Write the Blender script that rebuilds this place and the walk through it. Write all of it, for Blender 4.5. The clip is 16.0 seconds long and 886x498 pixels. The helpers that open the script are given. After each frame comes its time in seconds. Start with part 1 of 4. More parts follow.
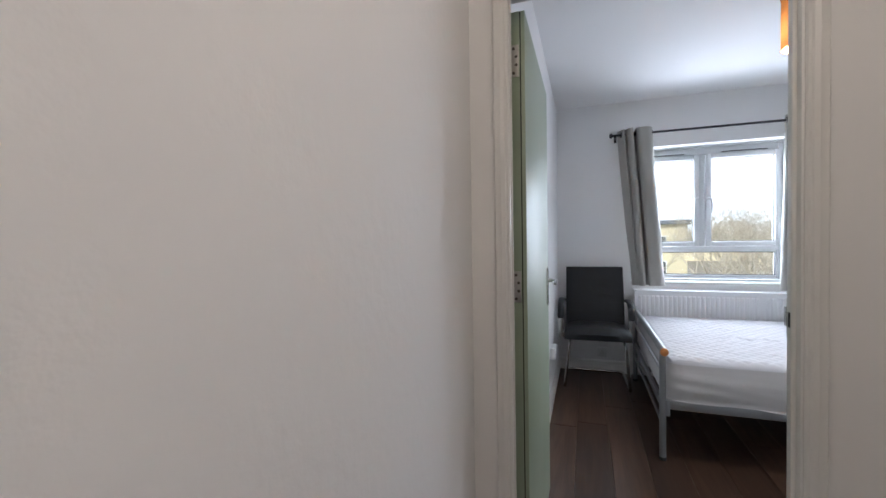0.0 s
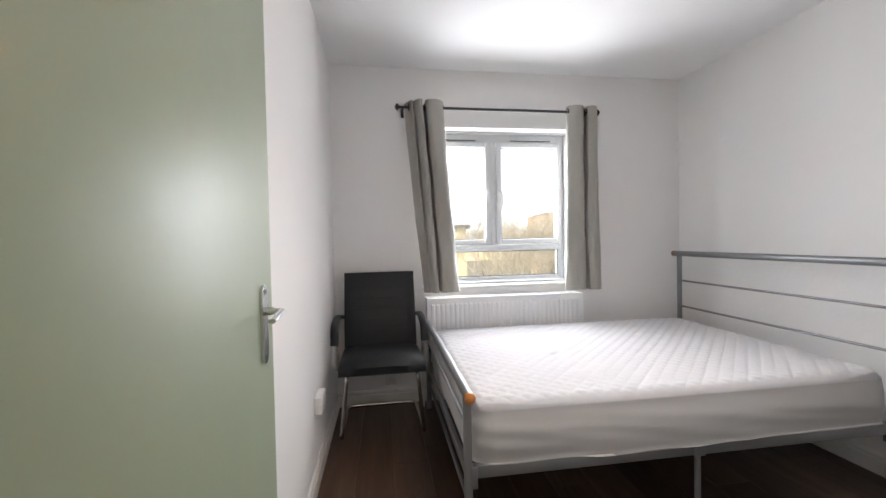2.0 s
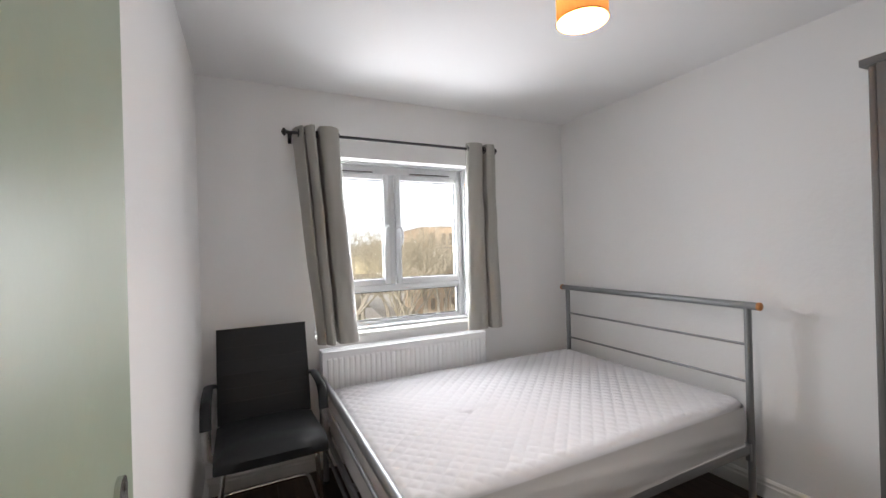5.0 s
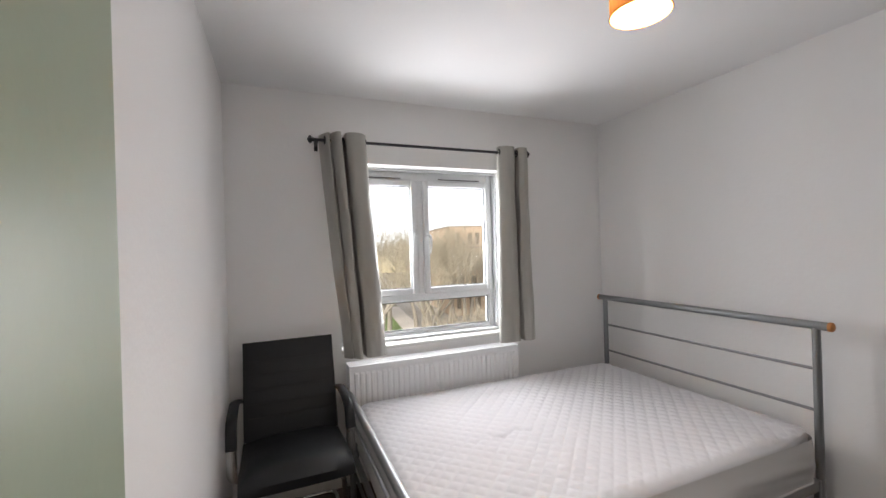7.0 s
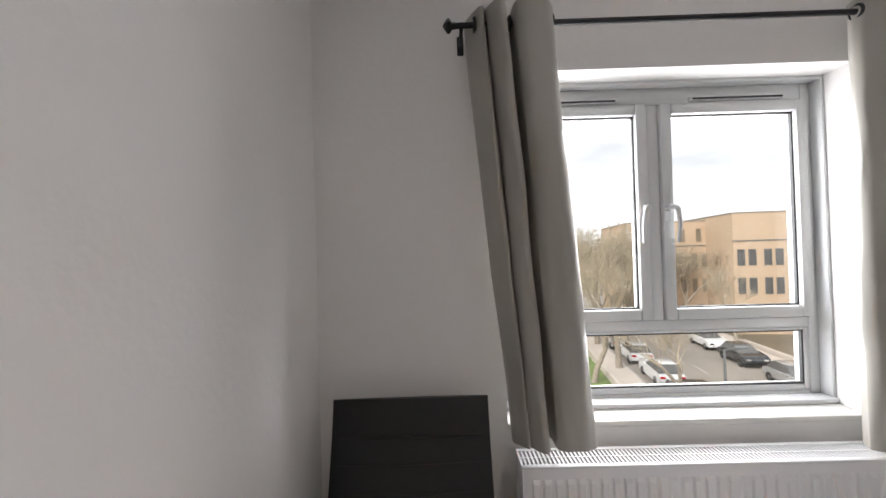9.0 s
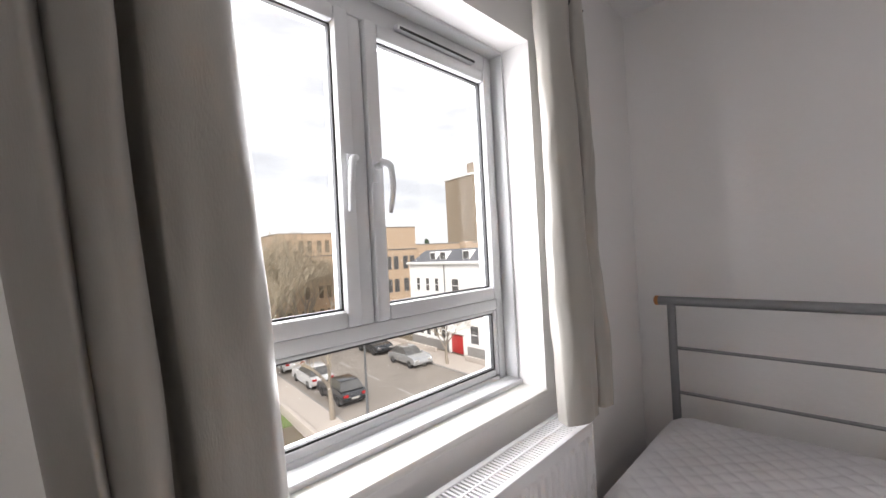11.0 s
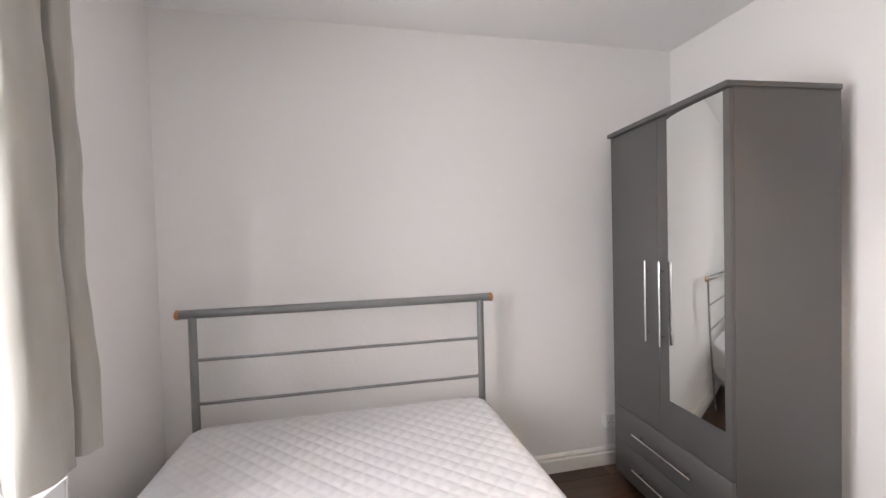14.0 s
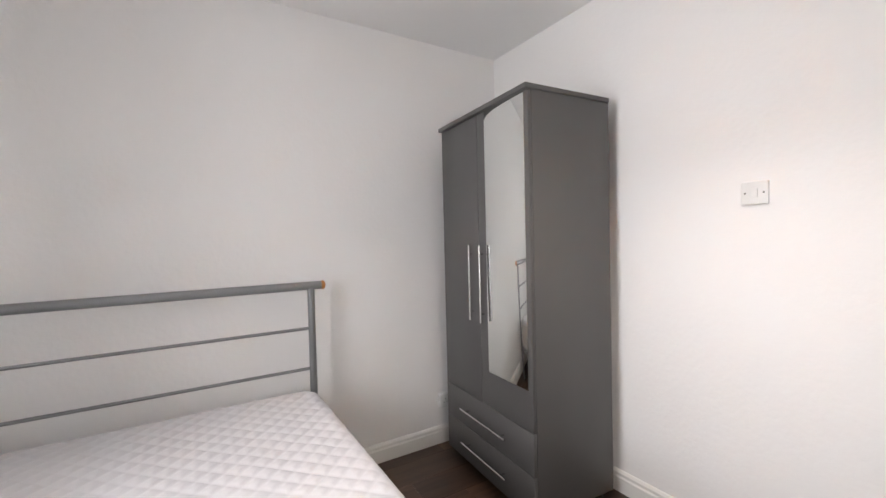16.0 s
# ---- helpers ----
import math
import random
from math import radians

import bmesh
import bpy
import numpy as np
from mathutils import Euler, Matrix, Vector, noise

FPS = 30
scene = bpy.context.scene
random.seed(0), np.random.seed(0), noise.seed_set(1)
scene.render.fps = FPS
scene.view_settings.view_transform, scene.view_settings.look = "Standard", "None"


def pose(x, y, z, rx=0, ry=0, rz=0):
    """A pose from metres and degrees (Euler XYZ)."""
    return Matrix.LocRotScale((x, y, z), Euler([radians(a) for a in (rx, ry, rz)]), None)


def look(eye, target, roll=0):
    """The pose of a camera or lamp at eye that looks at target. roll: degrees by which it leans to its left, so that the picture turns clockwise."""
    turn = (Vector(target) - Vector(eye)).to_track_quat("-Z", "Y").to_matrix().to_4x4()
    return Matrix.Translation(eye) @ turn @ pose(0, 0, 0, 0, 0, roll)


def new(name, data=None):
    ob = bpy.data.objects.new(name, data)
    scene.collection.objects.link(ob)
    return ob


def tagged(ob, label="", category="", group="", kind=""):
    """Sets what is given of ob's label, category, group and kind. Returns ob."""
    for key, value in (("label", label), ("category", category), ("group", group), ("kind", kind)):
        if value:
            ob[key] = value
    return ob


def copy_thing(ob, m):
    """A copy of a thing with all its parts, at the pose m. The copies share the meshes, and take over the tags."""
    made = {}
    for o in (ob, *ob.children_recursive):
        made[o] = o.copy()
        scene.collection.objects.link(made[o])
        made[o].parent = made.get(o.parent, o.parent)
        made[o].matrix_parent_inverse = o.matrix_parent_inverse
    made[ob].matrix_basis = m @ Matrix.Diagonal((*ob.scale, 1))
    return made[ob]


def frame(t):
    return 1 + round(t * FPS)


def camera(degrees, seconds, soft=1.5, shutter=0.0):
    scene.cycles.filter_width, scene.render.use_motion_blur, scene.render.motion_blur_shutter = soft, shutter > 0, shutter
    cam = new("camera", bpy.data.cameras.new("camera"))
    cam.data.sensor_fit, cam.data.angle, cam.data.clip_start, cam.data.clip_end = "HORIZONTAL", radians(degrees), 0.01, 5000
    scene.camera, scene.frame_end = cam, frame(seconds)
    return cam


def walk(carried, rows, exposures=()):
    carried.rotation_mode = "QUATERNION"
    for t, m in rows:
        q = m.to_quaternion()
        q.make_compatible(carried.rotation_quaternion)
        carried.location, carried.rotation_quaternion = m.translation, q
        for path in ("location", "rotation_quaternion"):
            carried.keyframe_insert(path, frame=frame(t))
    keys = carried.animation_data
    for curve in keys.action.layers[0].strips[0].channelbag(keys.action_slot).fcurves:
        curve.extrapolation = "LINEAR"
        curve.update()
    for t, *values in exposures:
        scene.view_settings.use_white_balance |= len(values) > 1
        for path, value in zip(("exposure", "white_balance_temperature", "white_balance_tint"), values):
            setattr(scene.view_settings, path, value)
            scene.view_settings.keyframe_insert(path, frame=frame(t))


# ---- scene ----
cam = camera(94.8, 16.0)
PATH = [
    (0, (0.204, 0.345, 1.27), (-0.456, 2.232, 1.224), -0.9),
    (0.5, (0.199, 0.646, 1.304), (-0.232, 2.598, 1.242), -1.2),
    (1, (0.229, 0.927, 1.339), (0.014, 2.915, 1.281), -1.0),
    (1.5, (0.243, 1.173, 1.309), (0.273, 3.172, 1.254), -1.1),
    (2, (0.301, 1.383, 1.222), (0.596, 3.36, 1.176), -1.1),
    (2.5, (0.281, 1.512, 1.165), (0.788, 3.446, 1.127), -1.1),
    (3, (0.231, 1.593, 1.174), (0.868, 3.488, 1.143), -1.2),
    (3.5, (0.188, 1.646, 1.237), (0.907, 3.513, 1.216), -1.3),
    (4, (0.182, 1.666, 1.317), (0.974, 3.503, 1.302), -1.4),
    (6.5, (0.209, 1.654, 1.48), (1.11, 3.44, 1.495), -1.8),
    (7, (0.219, 1.783, 1.497), (0.979, 3.633, 1.497), -1.7),
    (7.5, (0.281, 2.031, 1.543), (0.611, 4.004, 1.552), -1.6),
    (8, (0.339, 2.371, 1.538), (0.258, 4.369, 1.558), -1.6),
    (10.3, (0.512, 3.662, 1.342), (1.141, 5.559, 1.404), -2.4),
    (10.5, (0.538, 3.702, 1.343), (1.423, 5.495, 1.397), -2.5),
    (11, (0.569, 3.707, 1.356), (2.004, 5.1, 1.368), -3.0),
    (11.5, (0.586, 3.671, 1.372), (2.357, 4.601, 1.345), -2.9),
    (12, (0.587, 3.646, 1.395), (2.513, 4.184, 1.343), -2.4),
    (12.5, (0.588, 3.62, 1.409), (2.577, 3.82, 1.339), -2.0),
    (13, (0.584, 3.588, 1.396), (2.582, 3.533, 1.333), -1.8),
    (13.5, (0.574, 3.552, 1.386), (2.559, 3.308, 1.34), -1.6),
    (14, (0.579, 3.545, 1.389), (2.532, 3.116, 1.338), -1.5),
    (14.5, (0.58, 3.525, 1.381), (2.494, 2.947, 1.341), -1.4),
    (15, (0.572, 3.497, 1.366), (2.437, 2.774, 1.326), -1.4),
    (15.5, (0.557, 3.461, 1.337), (2.357, 2.589, 1.296), -1.4),
    (16, (0.543, 3.401, 1.295), (2.247, 2.356, 1.244), -1.4),
]
EXPOSURES = [(0.0, 1.16, 5600, 11), (1.0, 1.42, 5850, 12), (2.0, 1.44, 6400, 13), (4.0, 1.24, 6450, 13), (7.0, 1.00, 6550, 14), (8.2, 0.88, 6650, 14), (10.3, 0.56, 6650, 17), (11.0, 0.64, 6650, 18),
             (11.5, 0.38, 6650, 18), (12.5, 0.68, 6700, 18), (13.5, 1.34, 6700, 17), (14.5, 1.58, 6650, 16), (16.0, 1.44, 6650, 15)]
walk(cam, [(r[0], look(*r[1:])) for r in PATH], EXPOSURES)

# ---- world, sun, lamps ----
world = bpy.data.worlds.new("overcast")
scene.world = world
world.use_nodes = True
wt = world.node_tree
wt.nodes.clear()
w_out = wt.nodes.new("ShaderNodeOutputWorld")
w_bg = wt.nodes.new("ShaderNodeBackground")
w_sky = wt.nodes.new("ShaderNodeTexSky")
w_sky.sky_type = "NISHITA"
w_sky.sun_disc = False
w_sky.sun_elevation, w_sky.sun_rotation = radians(38), radians(225)
w_gray = wt.nodes.new("ShaderNodeMixRGB")
w_gray.inputs[0].default_value = 0.94
w_co = wt.nodes.new("ShaderNodeTexCoord")
w_map = wt.nodes.new("ShaderNodeMapping")
w_map.inputs["Scale"].default_value = (1.6, 1.6, 6.0)
w_no = wt.nodes.new("ShaderNodeTexNoise")
w_no.inputs["Scale"].default_value, w_no.inputs["Detail"].default_value = 2.4, 6.0
w_rmp = wt.nodes.new("ShaderNodeValToRGB")
w_rmp.color_ramp.elements[0].position, w_rmp.color_ramp.elements[0].color = 0.32, (4.1, 4.2, 4.35, 1)
w_rmp.color_ramp.elements[1].position, w_rmp.color_ramp.elements[1].color = 0.62, (6.4, 6.5, 6.65, 1)
wt.links.new(w_co.outputs["Generated"], w_map.inputs["Vector"])
wt.links.new(w_map.outputs[0], w_no.inputs["Vector"])
wt.links.new(w_no.outputs[0], w_rmp.inputs[0])
wt.links.new(w_sky.outputs[0], w_gray.inputs[1])
wt.links.new(w_rmp.outputs[0], w_gray.inputs[2])
wt.links.new(w_gray.outputs[0], w_bg.inputs[0])
w_bg.inputs[1].default_value = 0.15
wt.links.new(w_bg.outputs[0], w_out.inputs[0])


def add_lamp(name, data, power, color, m):
    data.energy, data.color = power, color
    ob = new(name, data)
    ob.matrix_world = m
    return ob


sun = bpy.data.lights.new("sun", "SUN")
sun.angle = radians(25)
add_lamp("sun", sun, 3.6, (1.0, 0.95, 0.88), look((-20, -22, 30), (8, 6, 0)))
bulb_light = bpy.data.lights.new("pendant_bulb_light", "POINT")
bulb_light.shadow_soft_size = 0.035
add_lamp("pendant_bulb_light", bulb_light, 20, (1.0, 0.93, 0.86), pose(1.098, 2.548, 2.15))
sky_light = bpy.data.lights.new("window_sky_light", "AREA")
sky_light.shape, sky_light.size, sky_light.size_y = "RECTANGLE", 1.16, 1.18
add_lamp("window_sky_light", sky_light, 29, (0.95, 0.97, 1.0), look((1.205, 4.83, 1.48), (1.205, 3.83, 1.26)))
# added lamp, out of view, for the warm light on the corridor walls
hall_light = bpy.data.lights.new("corridor_fill", "POINT")
hall_light.shadow_soft_size = 0.09
add_lamp("corridor_fill", hall_light, 2.1, (1.0, 0.80, 0.62), pose(0.60, 0.25, 2.28))


# ---- materials ----
def mat(name, color, rough=0.6, metal=0.0, vary=0.06, scale=6.0, bump=0.05, fine=90.0, spec=0.5, each=0.0, stretch=(1, 1, 1), sheen=0.0, coat=0.0):
    """Painted or plain surface with stains at one scale and grain at another."""
    m = bpy.data.materials.new(name)
    m.use_nodes = True
    t = m.node_tree
    b = t.nodes["Principled BSDF"]
    b.inputs["Roughness"].default_value = rough
    b.inputs["Metallic"].default_value = metal
    b.inputs["Specular IOR Level"].default_value = spec
    b.inputs["Sheen Weight"].default_value = sheen
    b.inputs["Coat Weight"].default_value = coat
    co = t.nodes.new("ShaderNodeTexCoord")
    mp = t.nodes.new("ShaderNodeMapping")
    mp.inputs["Scale"].default_value = stretch
    t.links.new(co.outputs["Object"], mp.inputs["Vector"])
    n1 = t.nodes.new("ShaderNodeTexNoise")
    n1.inputs["Scale"].default_value, n1.inputs["Detail"].default_value = scale, 5
    n2 = t.nodes.new("ShaderNodeTexNoise")
    n2.inputs["Scale"].default_value, n2.inputs["Detail"].default_value = fine, 3
    for n in (n1, n2):
        t.links.new(mp.outputs[0], n.inputs["Vector"])
    mix = t.nodes.new("ShaderNodeMixRGB")
    mix.inputs[1].default_value = (*[c * (1 - vary) for c in color], 1)
    mix.inputs[2].default_value = (*[min(1, c * (1 + vary)) for c in color], 1)
    t.links.new(n1.outputs[0], mix.inputs[0])
    last = mix.outputs[0]
    if each:
        info = t.nodes.new("ShaderNodeObjectInfo")
        mul = t.nodes.new("ShaderNodeMath")
        mul.operation = "MULTIPLY_ADD"
        mul.inputs[1].default_value, mul.inputs[2].default_value = each, 1 - each / 2
        t.links.new(info.outputs["Random"], mul.inputs[0])
        hsv = t.nodes.new("ShaderNodeHueSaturation")
        t.links.new(mul.outputs[0], hsv.inputs["Value"])
        t.links.new(last, hsv.inputs["Color"])
        last = hsv.outputs[0]
    t.links.new(last, b.inputs["Base Color"])
    rr = t.nodes.new("ShaderNodeMapRange")
    rr.inputs["To Min"].default_value, rr.inputs["To Max"].default_value = max(0.02, rough - 0.07), min(1, rough + 0.07)
    t.links.new(n1.outputs[0], rr.inputs[0])
    t.links.new(rr.outputs[0], b.inputs["Roughness"])
    if bump:
        bp = t.nodes.new("ShaderNodeBump")
        bp.inputs["Strength"].default_value, bp.inputs["Distance"].default_value = bump, 0.01
        t.links.new(n2.outputs[0], bp.inputs["Height"])
        t.links.new(bp.outputs[0], b.inputs["Normal"])
    return m


def wood_mat(name, dark, light, rough=0.35, along=1):
    """Laminate with long grain, each board its own tone and cut."""
    m = bpy.data.materials.new(name)
    m.use_nodes = True
    t = m.node_tree
    b = t.nodes["Principled BSDF"]
    co = t.nodes.new("ShaderNodeTexCoord")
    info = t.nodes.new("ShaderNodeObjectInfo")
    add = t.nodes.new("ShaderNodeVectorMath")
    add.operation = "MULTIPLY_ADD"
    add.inputs[1].default_value = (37, 53, 11)
    comb = t.nodes.new("ShaderNodeCombineXYZ")
    for k in range(3):
        t.links.new(info.outputs["Random"], comb.inputs[k])
    t.links.new(comb.outputs[0], add.inputs[0])
    t.links.new(co.outputs["Object"], add.inputs[2])
    mp = t.nodes.new("ShaderNodeMapping")
    mp.inputs["Scale"].default_value = (1, 0.09, 1) if along else (0.09, 1, 1)
    t.links.new(add.outputs[0], mp.inputs["Vector"])
    n1 = t.nodes.new("ShaderNodeTexNoise")
    n1.inputs["Scale"].default_value, n1.inputs["Detail"].default_value, n1.inputs["Distortion"].default_value = 22, 8, 1.2
    n2 = t.nodes.new("ShaderNodeTexNoise")
    n2.inputs["Scale"].default_value, n2.inputs["Detail"].default_value = 5, 3
    for n in (n1, n2):
        t.links.new(mp.outputs[0], n.inputs["Vector"])
    ramp = t.nodes.new("ShaderNodeValToRGB")
    ramp.color_ramp.elements[0].position, ramp.color_ramp.elements[0].color = 0.32, (*dark, 1)
    ramp.color_ramp.elements[1].position, ramp.color_ramp.elements[1].color = 0.72, (*light, 1)
    mixf = t.nodes.new("ShaderNodeMixRGB")
    mixf.inputs[0].default_value = 0.45
    t.links.new(n1.outputs[0], mixf.inputs[1])
    t.links.new(n2.outputs[0], mixf.inputs[2])
    t.links.new(mixf.outputs[0], ramp.inputs[0])
    mul = t.nodes.new("ShaderNodeMath")
    mul.operation = "MULTIPLY_ADD"
    mul.inputs[1].default_value, mul.inputs[2].default_value = 0.9, 0.55
    t.links.new(info.outputs["Random"], mul.inputs[0])
    hsv = t.nodes.new("ShaderNodeHueSaturation")
    t.links.new(mul.outputs[0], hsv.inputs["Value"])
    t.links.new(ramp.outputs[0], hsv.inputs["Color"])
    t.links.new(hsv.outputs[0], b.inputs["Base Color"])
    b.inputs["Roughness"].default_value = rough
    bp = t.nodes.new("ShaderNodeBump")
    bp.inputs["Strength"].default_value, bp.inputs["Distance"].default_value = 0.12, 0.004
    t.links.new(n1.outputs[0], bp.inputs["Height"])
    t.links.new(bp.outputs[0], b.inputs["Normal"])
    return m


def glass_mat():
    m = bpy.data.materials.new("window glass")
    m.use_nodes = True
    t = m.node_tree
    t.nodes.clear()
    out = t.nodes.new("ShaderNodeOutputMaterial")
    tr = t.nodes.new("ShaderNodeBsdfTransparent")
    tr.inputs[0].default_value = (0.95, 0.97, 0.96, 1)
    gl = t.nodes.new("ShaderNodeBsdfGlossy")
    gl.inputs["Roughness"].default_value = 0.01
    lw = t.nodes.new("ShaderNodeLayerWeight")
    pw = t.nodes.new("ShaderNodeMath")
    pw.operation = "POWER"
    pw.inputs[1].default_value = 5.0
    fr = t.nodes.new("ShaderNodeMath")
    fr.operation = "MULTIPLY_ADD"
    fr.inputs[1].default_value, fr.inputs[2].default_value = 0.8, 0.03
    t.links.new(lw.outputs["Facing"], pw.inputs[0])
    t.links.new(pw.outputs[0], fr.inputs[0])
    mx = t.nodes.new("ShaderNodeMixShader")
    t.links.new(fr.outputs[0], mx.inputs[0])
    t.links.new(tr.outputs[0], mx.inputs[1])
    t.links.new(gl.outputs[0], mx.inputs[2])
    t.links.new(mx.outputs[0], out.inputs[0])
    return m


def shade_mat():
    """Thin orange fabric that lets the bulb's light through."""
    m = bpy.data.materials.new("orange lampshade fabric")
    m.use_nodes = True
    t = m.node_tree
    t.nodes.clear()
    out = t.nodes.new("ShaderNodeOutputMaterial")
    co = t.nodes.new("ShaderNodeTexCoord")
    mp = t.nodes.new("ShaderNodeMapping")
    mp.inputs["Scale"].default_value = (1, 1, 0.25)
    no = t.nodes.new("ShaderNodeTexNoise")
    no.inputs["Scale"].default_value = 160
    t.links.new(co.outputs["Object"], mp.inputs[0])
    t.links.new(mp.outputs[0], no.inputs["Vector"])
    rp = t.nodes.new("ShaderNodeMixRGB")
    rp.inputs[1].default_value, rp.inputs[2].default_value = (0.40, 0.155, 0.038, 1), (0.50, 0.205, 0.055, 1)
    t.links.new(no.outputs[0], rp.inputs[0])
    di = t.nodes.new("ShaderNodeBsdfDiffuse")
    tl = t.nodes.new("ShaderNodeBsdfTranslucent")
    mx = t.nodes.new("ShaderNodeMixShader")
    mx.inputs[0].default_value = 0.02
    t.links.new(rp.outputs[0], di.inputs[0])
    t.links.new(rp.outputs[0], tl.inputs[0])
    t.links.new(di.outputs[0], mx.inputs[1])
    t.links.new(tl.outputs[0], mx.inputs[2])
    t.links.new(mx.outputs[0], out.inputs[0])
    return m


def glow_mat(name, color, strength):
    m = bpy.data.materials.new(name)
    m.use_nodes = True
    b = m.node_tree.nodes["Principled BSDF"]
    b.inputs["Emission Color"].default_value = (*color, 1)
    b.inputs["Emission Strength"].default_value = strength
    return m


M_WALL = mat("white emulsion wall", (0.86, 0.85, 0.84), 0.75, vary=0.02, scale=1.6, bump=0.10, fine=42)
M_CEIL = mat("white ceiling paint", (0.88, 0.875, 0.87), 0.8, vary=0.015, scale=1.2, bump=0.06, fine=50)
M_GLOSS = mat("white satin woodwork", (0.78, 0.77, 0.74), 0.32, vary=0.03, scale=5, bump=0.04, fine=30)
M_UPVC = mat("white upvc", (0.64, 0.65, 0.66), 0.45, vary=0.02, scale=4, bump=0.01)
M_GASKET = mat("black rubber gasket", (0.02, 0.02, 0.02), 0.6)
M_SAGE = mat("sage green door paint", (0.325, 0.38, 0.272), 0.44, vary=0.03, scale=3, bump=0.07, fine=26)
M_CHROME = mat("satin chrome", (0.62, 0.62, 0.61), 0.24, 1.0, vary=0.04, scale=20, bump=0.0)
M_STEEL = mat("worn zinc hinge", (0.48, 0.46, 0.43), 0.42, 0.9, vary=0.18, scale=40, bump=0.05)
M_SCREW = mat("dark screw", (0.12, 0.11, 0.10), 0.45, 0.8)
M_SILVER = mat("silver grey bed paint", (0.25, 0.255, 0.26), 0.36, 0.55, vary=0.05, scale=12, bump=0.03)
M_CAP = mat("orange beech cap", (0.50, 0.20, 0.055), 0.4, vary=0.12, scale=60, bump=0.05)
M_QUILT = mat("white quilted cotton", (0.58, 0.575, 0.59), 0.9, vary=0.02, scale=5, bump=0.10, fine=420, sheen=0.2)
M_SKIRT = mat("white stretch cotton skirt", (0.52, 0.505, 0.495), 0.9, vary=0.05, scale=4, bump=0.10, fine=300, sheen=0.2)
M_CURT = mat("grey faux silk curtain", (0.39, 0.375, 0.335), 0.36, spec=0.6, vary=0.06, scale=7, bump=0.08, fine=350, sheen=0.12, stretch=(1, 1, 0.3))
ct = M_CURT.node_tree
c_pr, c_out = ct.nodes["Principled BSDF"], ct.nodes["Material Output"]
c_tl = ct.nodes.new("ShaderNodeBsdfTranslucent")
c_tl.inputs[0].default_value = (0.42, 0.40, 0.36, 1)
c_mx = ct.nodes.new("ShaderNodeMixShader")
c_mx.inputs[0].default_value = 0.07
ct.links.new(c_pr.outputs[0], c_mx.inputs[1])
ct.links.new(c_tl.outputs[0], c_mx.inputs[2])
ct.links.new(c_mx.outputs[0], c_out.inputs[0])
M_IRON = mat("black painted iron", (0.022, 0.022, 0.024), 0.42, 0.3, bump=0.02)
M_LEATHER = mat("black faux leather", (0.008, 0.009, 0.0105), 0.5, spec=0.35, vary=0.15, scale=9, bump=0.22, fine=260)
M_WARD = mat("matt grey wardrobe foil", (0.094, 0.091, 0.089), 0.45, vary=0.02, scale=3, bump=0.02)
# near-black that stands for the shade inside gaps, slots and holes
M_WARDD = mat("gap shade", (0.03, 0.03, 0.03), 0.8)
M_BLACKP = mat("black plastic", (0.03, 0.03, 0.032), 0.5)
M_SOCKET = mat("white plastic fitting", (0.74, 0.74, 0.73), 0.35, vary=0.02, bump=0.0)
M_RAD = mat("white radiator enamel", (0.76, 0.765, 0.77), 0.3, vary=0.02, scale=4, bump=0.02)
M_FLOOR = wood_mat("dark walnut laminate", (0.030, 0.017, 0.011), (0.112, 0.063, 0.040), 0.34)
M_UNDER = mat("floor joint shadow", (0.012, 0.008, 0.006), 0.8)
M_GLASS = glass_mat()
M_SHADE = shade_mat()
M_BULB = glow_mat("warm bulb glass", (1.0, 0.88, 0.70), 18.0)
M_DIFF = glow_mat("added corridor lamp diffuser", (1.0, 0.80, 0.58), 6.0)
M_MIRROR = mat("mirror silver", (0.86, 0.88, 0.87), 0.01, 1.0, vary=0.0, bump=0.0)


# ---- building helpers ----
HOME = {}


def thing(name, at, label, category, group="", kind=""):
    ob = new(name)
    ob.empty_display_size = 0.1
    ob.location = at
    HOME[ob.name] = Vector(at)
    return tagged(ob, label, category, group, kind)


def mesh_of(name, bm, material, origin=(0, 0, 0), sharp=35):
    bm.transform(Matrix.Translation(-Vector(origin)))
    bmesh.ops.recalc_face_normals(bm, faces=bm.faces)
    lim = radians(sharp)
    for f in bm.faces:
        f.smooth = True
    for e in bm.edges:
        e.smooth = len(e.link_faces) == 2 and e.calc_face_angle(0) < lim
    me = bpy.data.meshes.new(name)
    bm.to_mesh(me)
    bm.free()
    me.materials.append(material)
    return me


def part(name, bm, material, parent, label="", sharp=35):
    """One mesh under a thing or a part; bm is in world metres."""
    home = HOME[parent.name]
    ob = new(name, mesh_of(name, bm, material, home, sharp))
    ob.parent = parent
    HOME[ob.name] = home
    return tagged(ob, label)


def solid(name, bm, material, label, category, kind="", at=None, group="", sharp=35):
    """A top-level thing of one mesh."""
    at = at or (0, 0, 0)
    ob = new(name, mesh_of(name, bm, material, at, sharp))
    ob.location = at
    HOME[ob.name] = Vector(at)
    return tagged(ob, label, category, group, kind)


def box(bm, x0, x1, y0, y1, z0, z1, bevel=0.0, seg=2):
    got = bmesh.ops.create_cube(bm, size=1, matrix=Matrix.Translation(((x0 + x1) / 2, (y0 + y1) / 2, (z0 + z1) / 2)) @ Matrix.Diagonal((abs(x1 - x0), abs(y1 - y0), abs(z1 - z0), 1)))
    if bevel:
        edges = list({e for v in got["verts"] for e in v.link_edges})
        bmesh.ops.bevel(bm, geom=edges, offset=bevel, segments=seg, profile=0.5, affect="EDGES")
    return bm


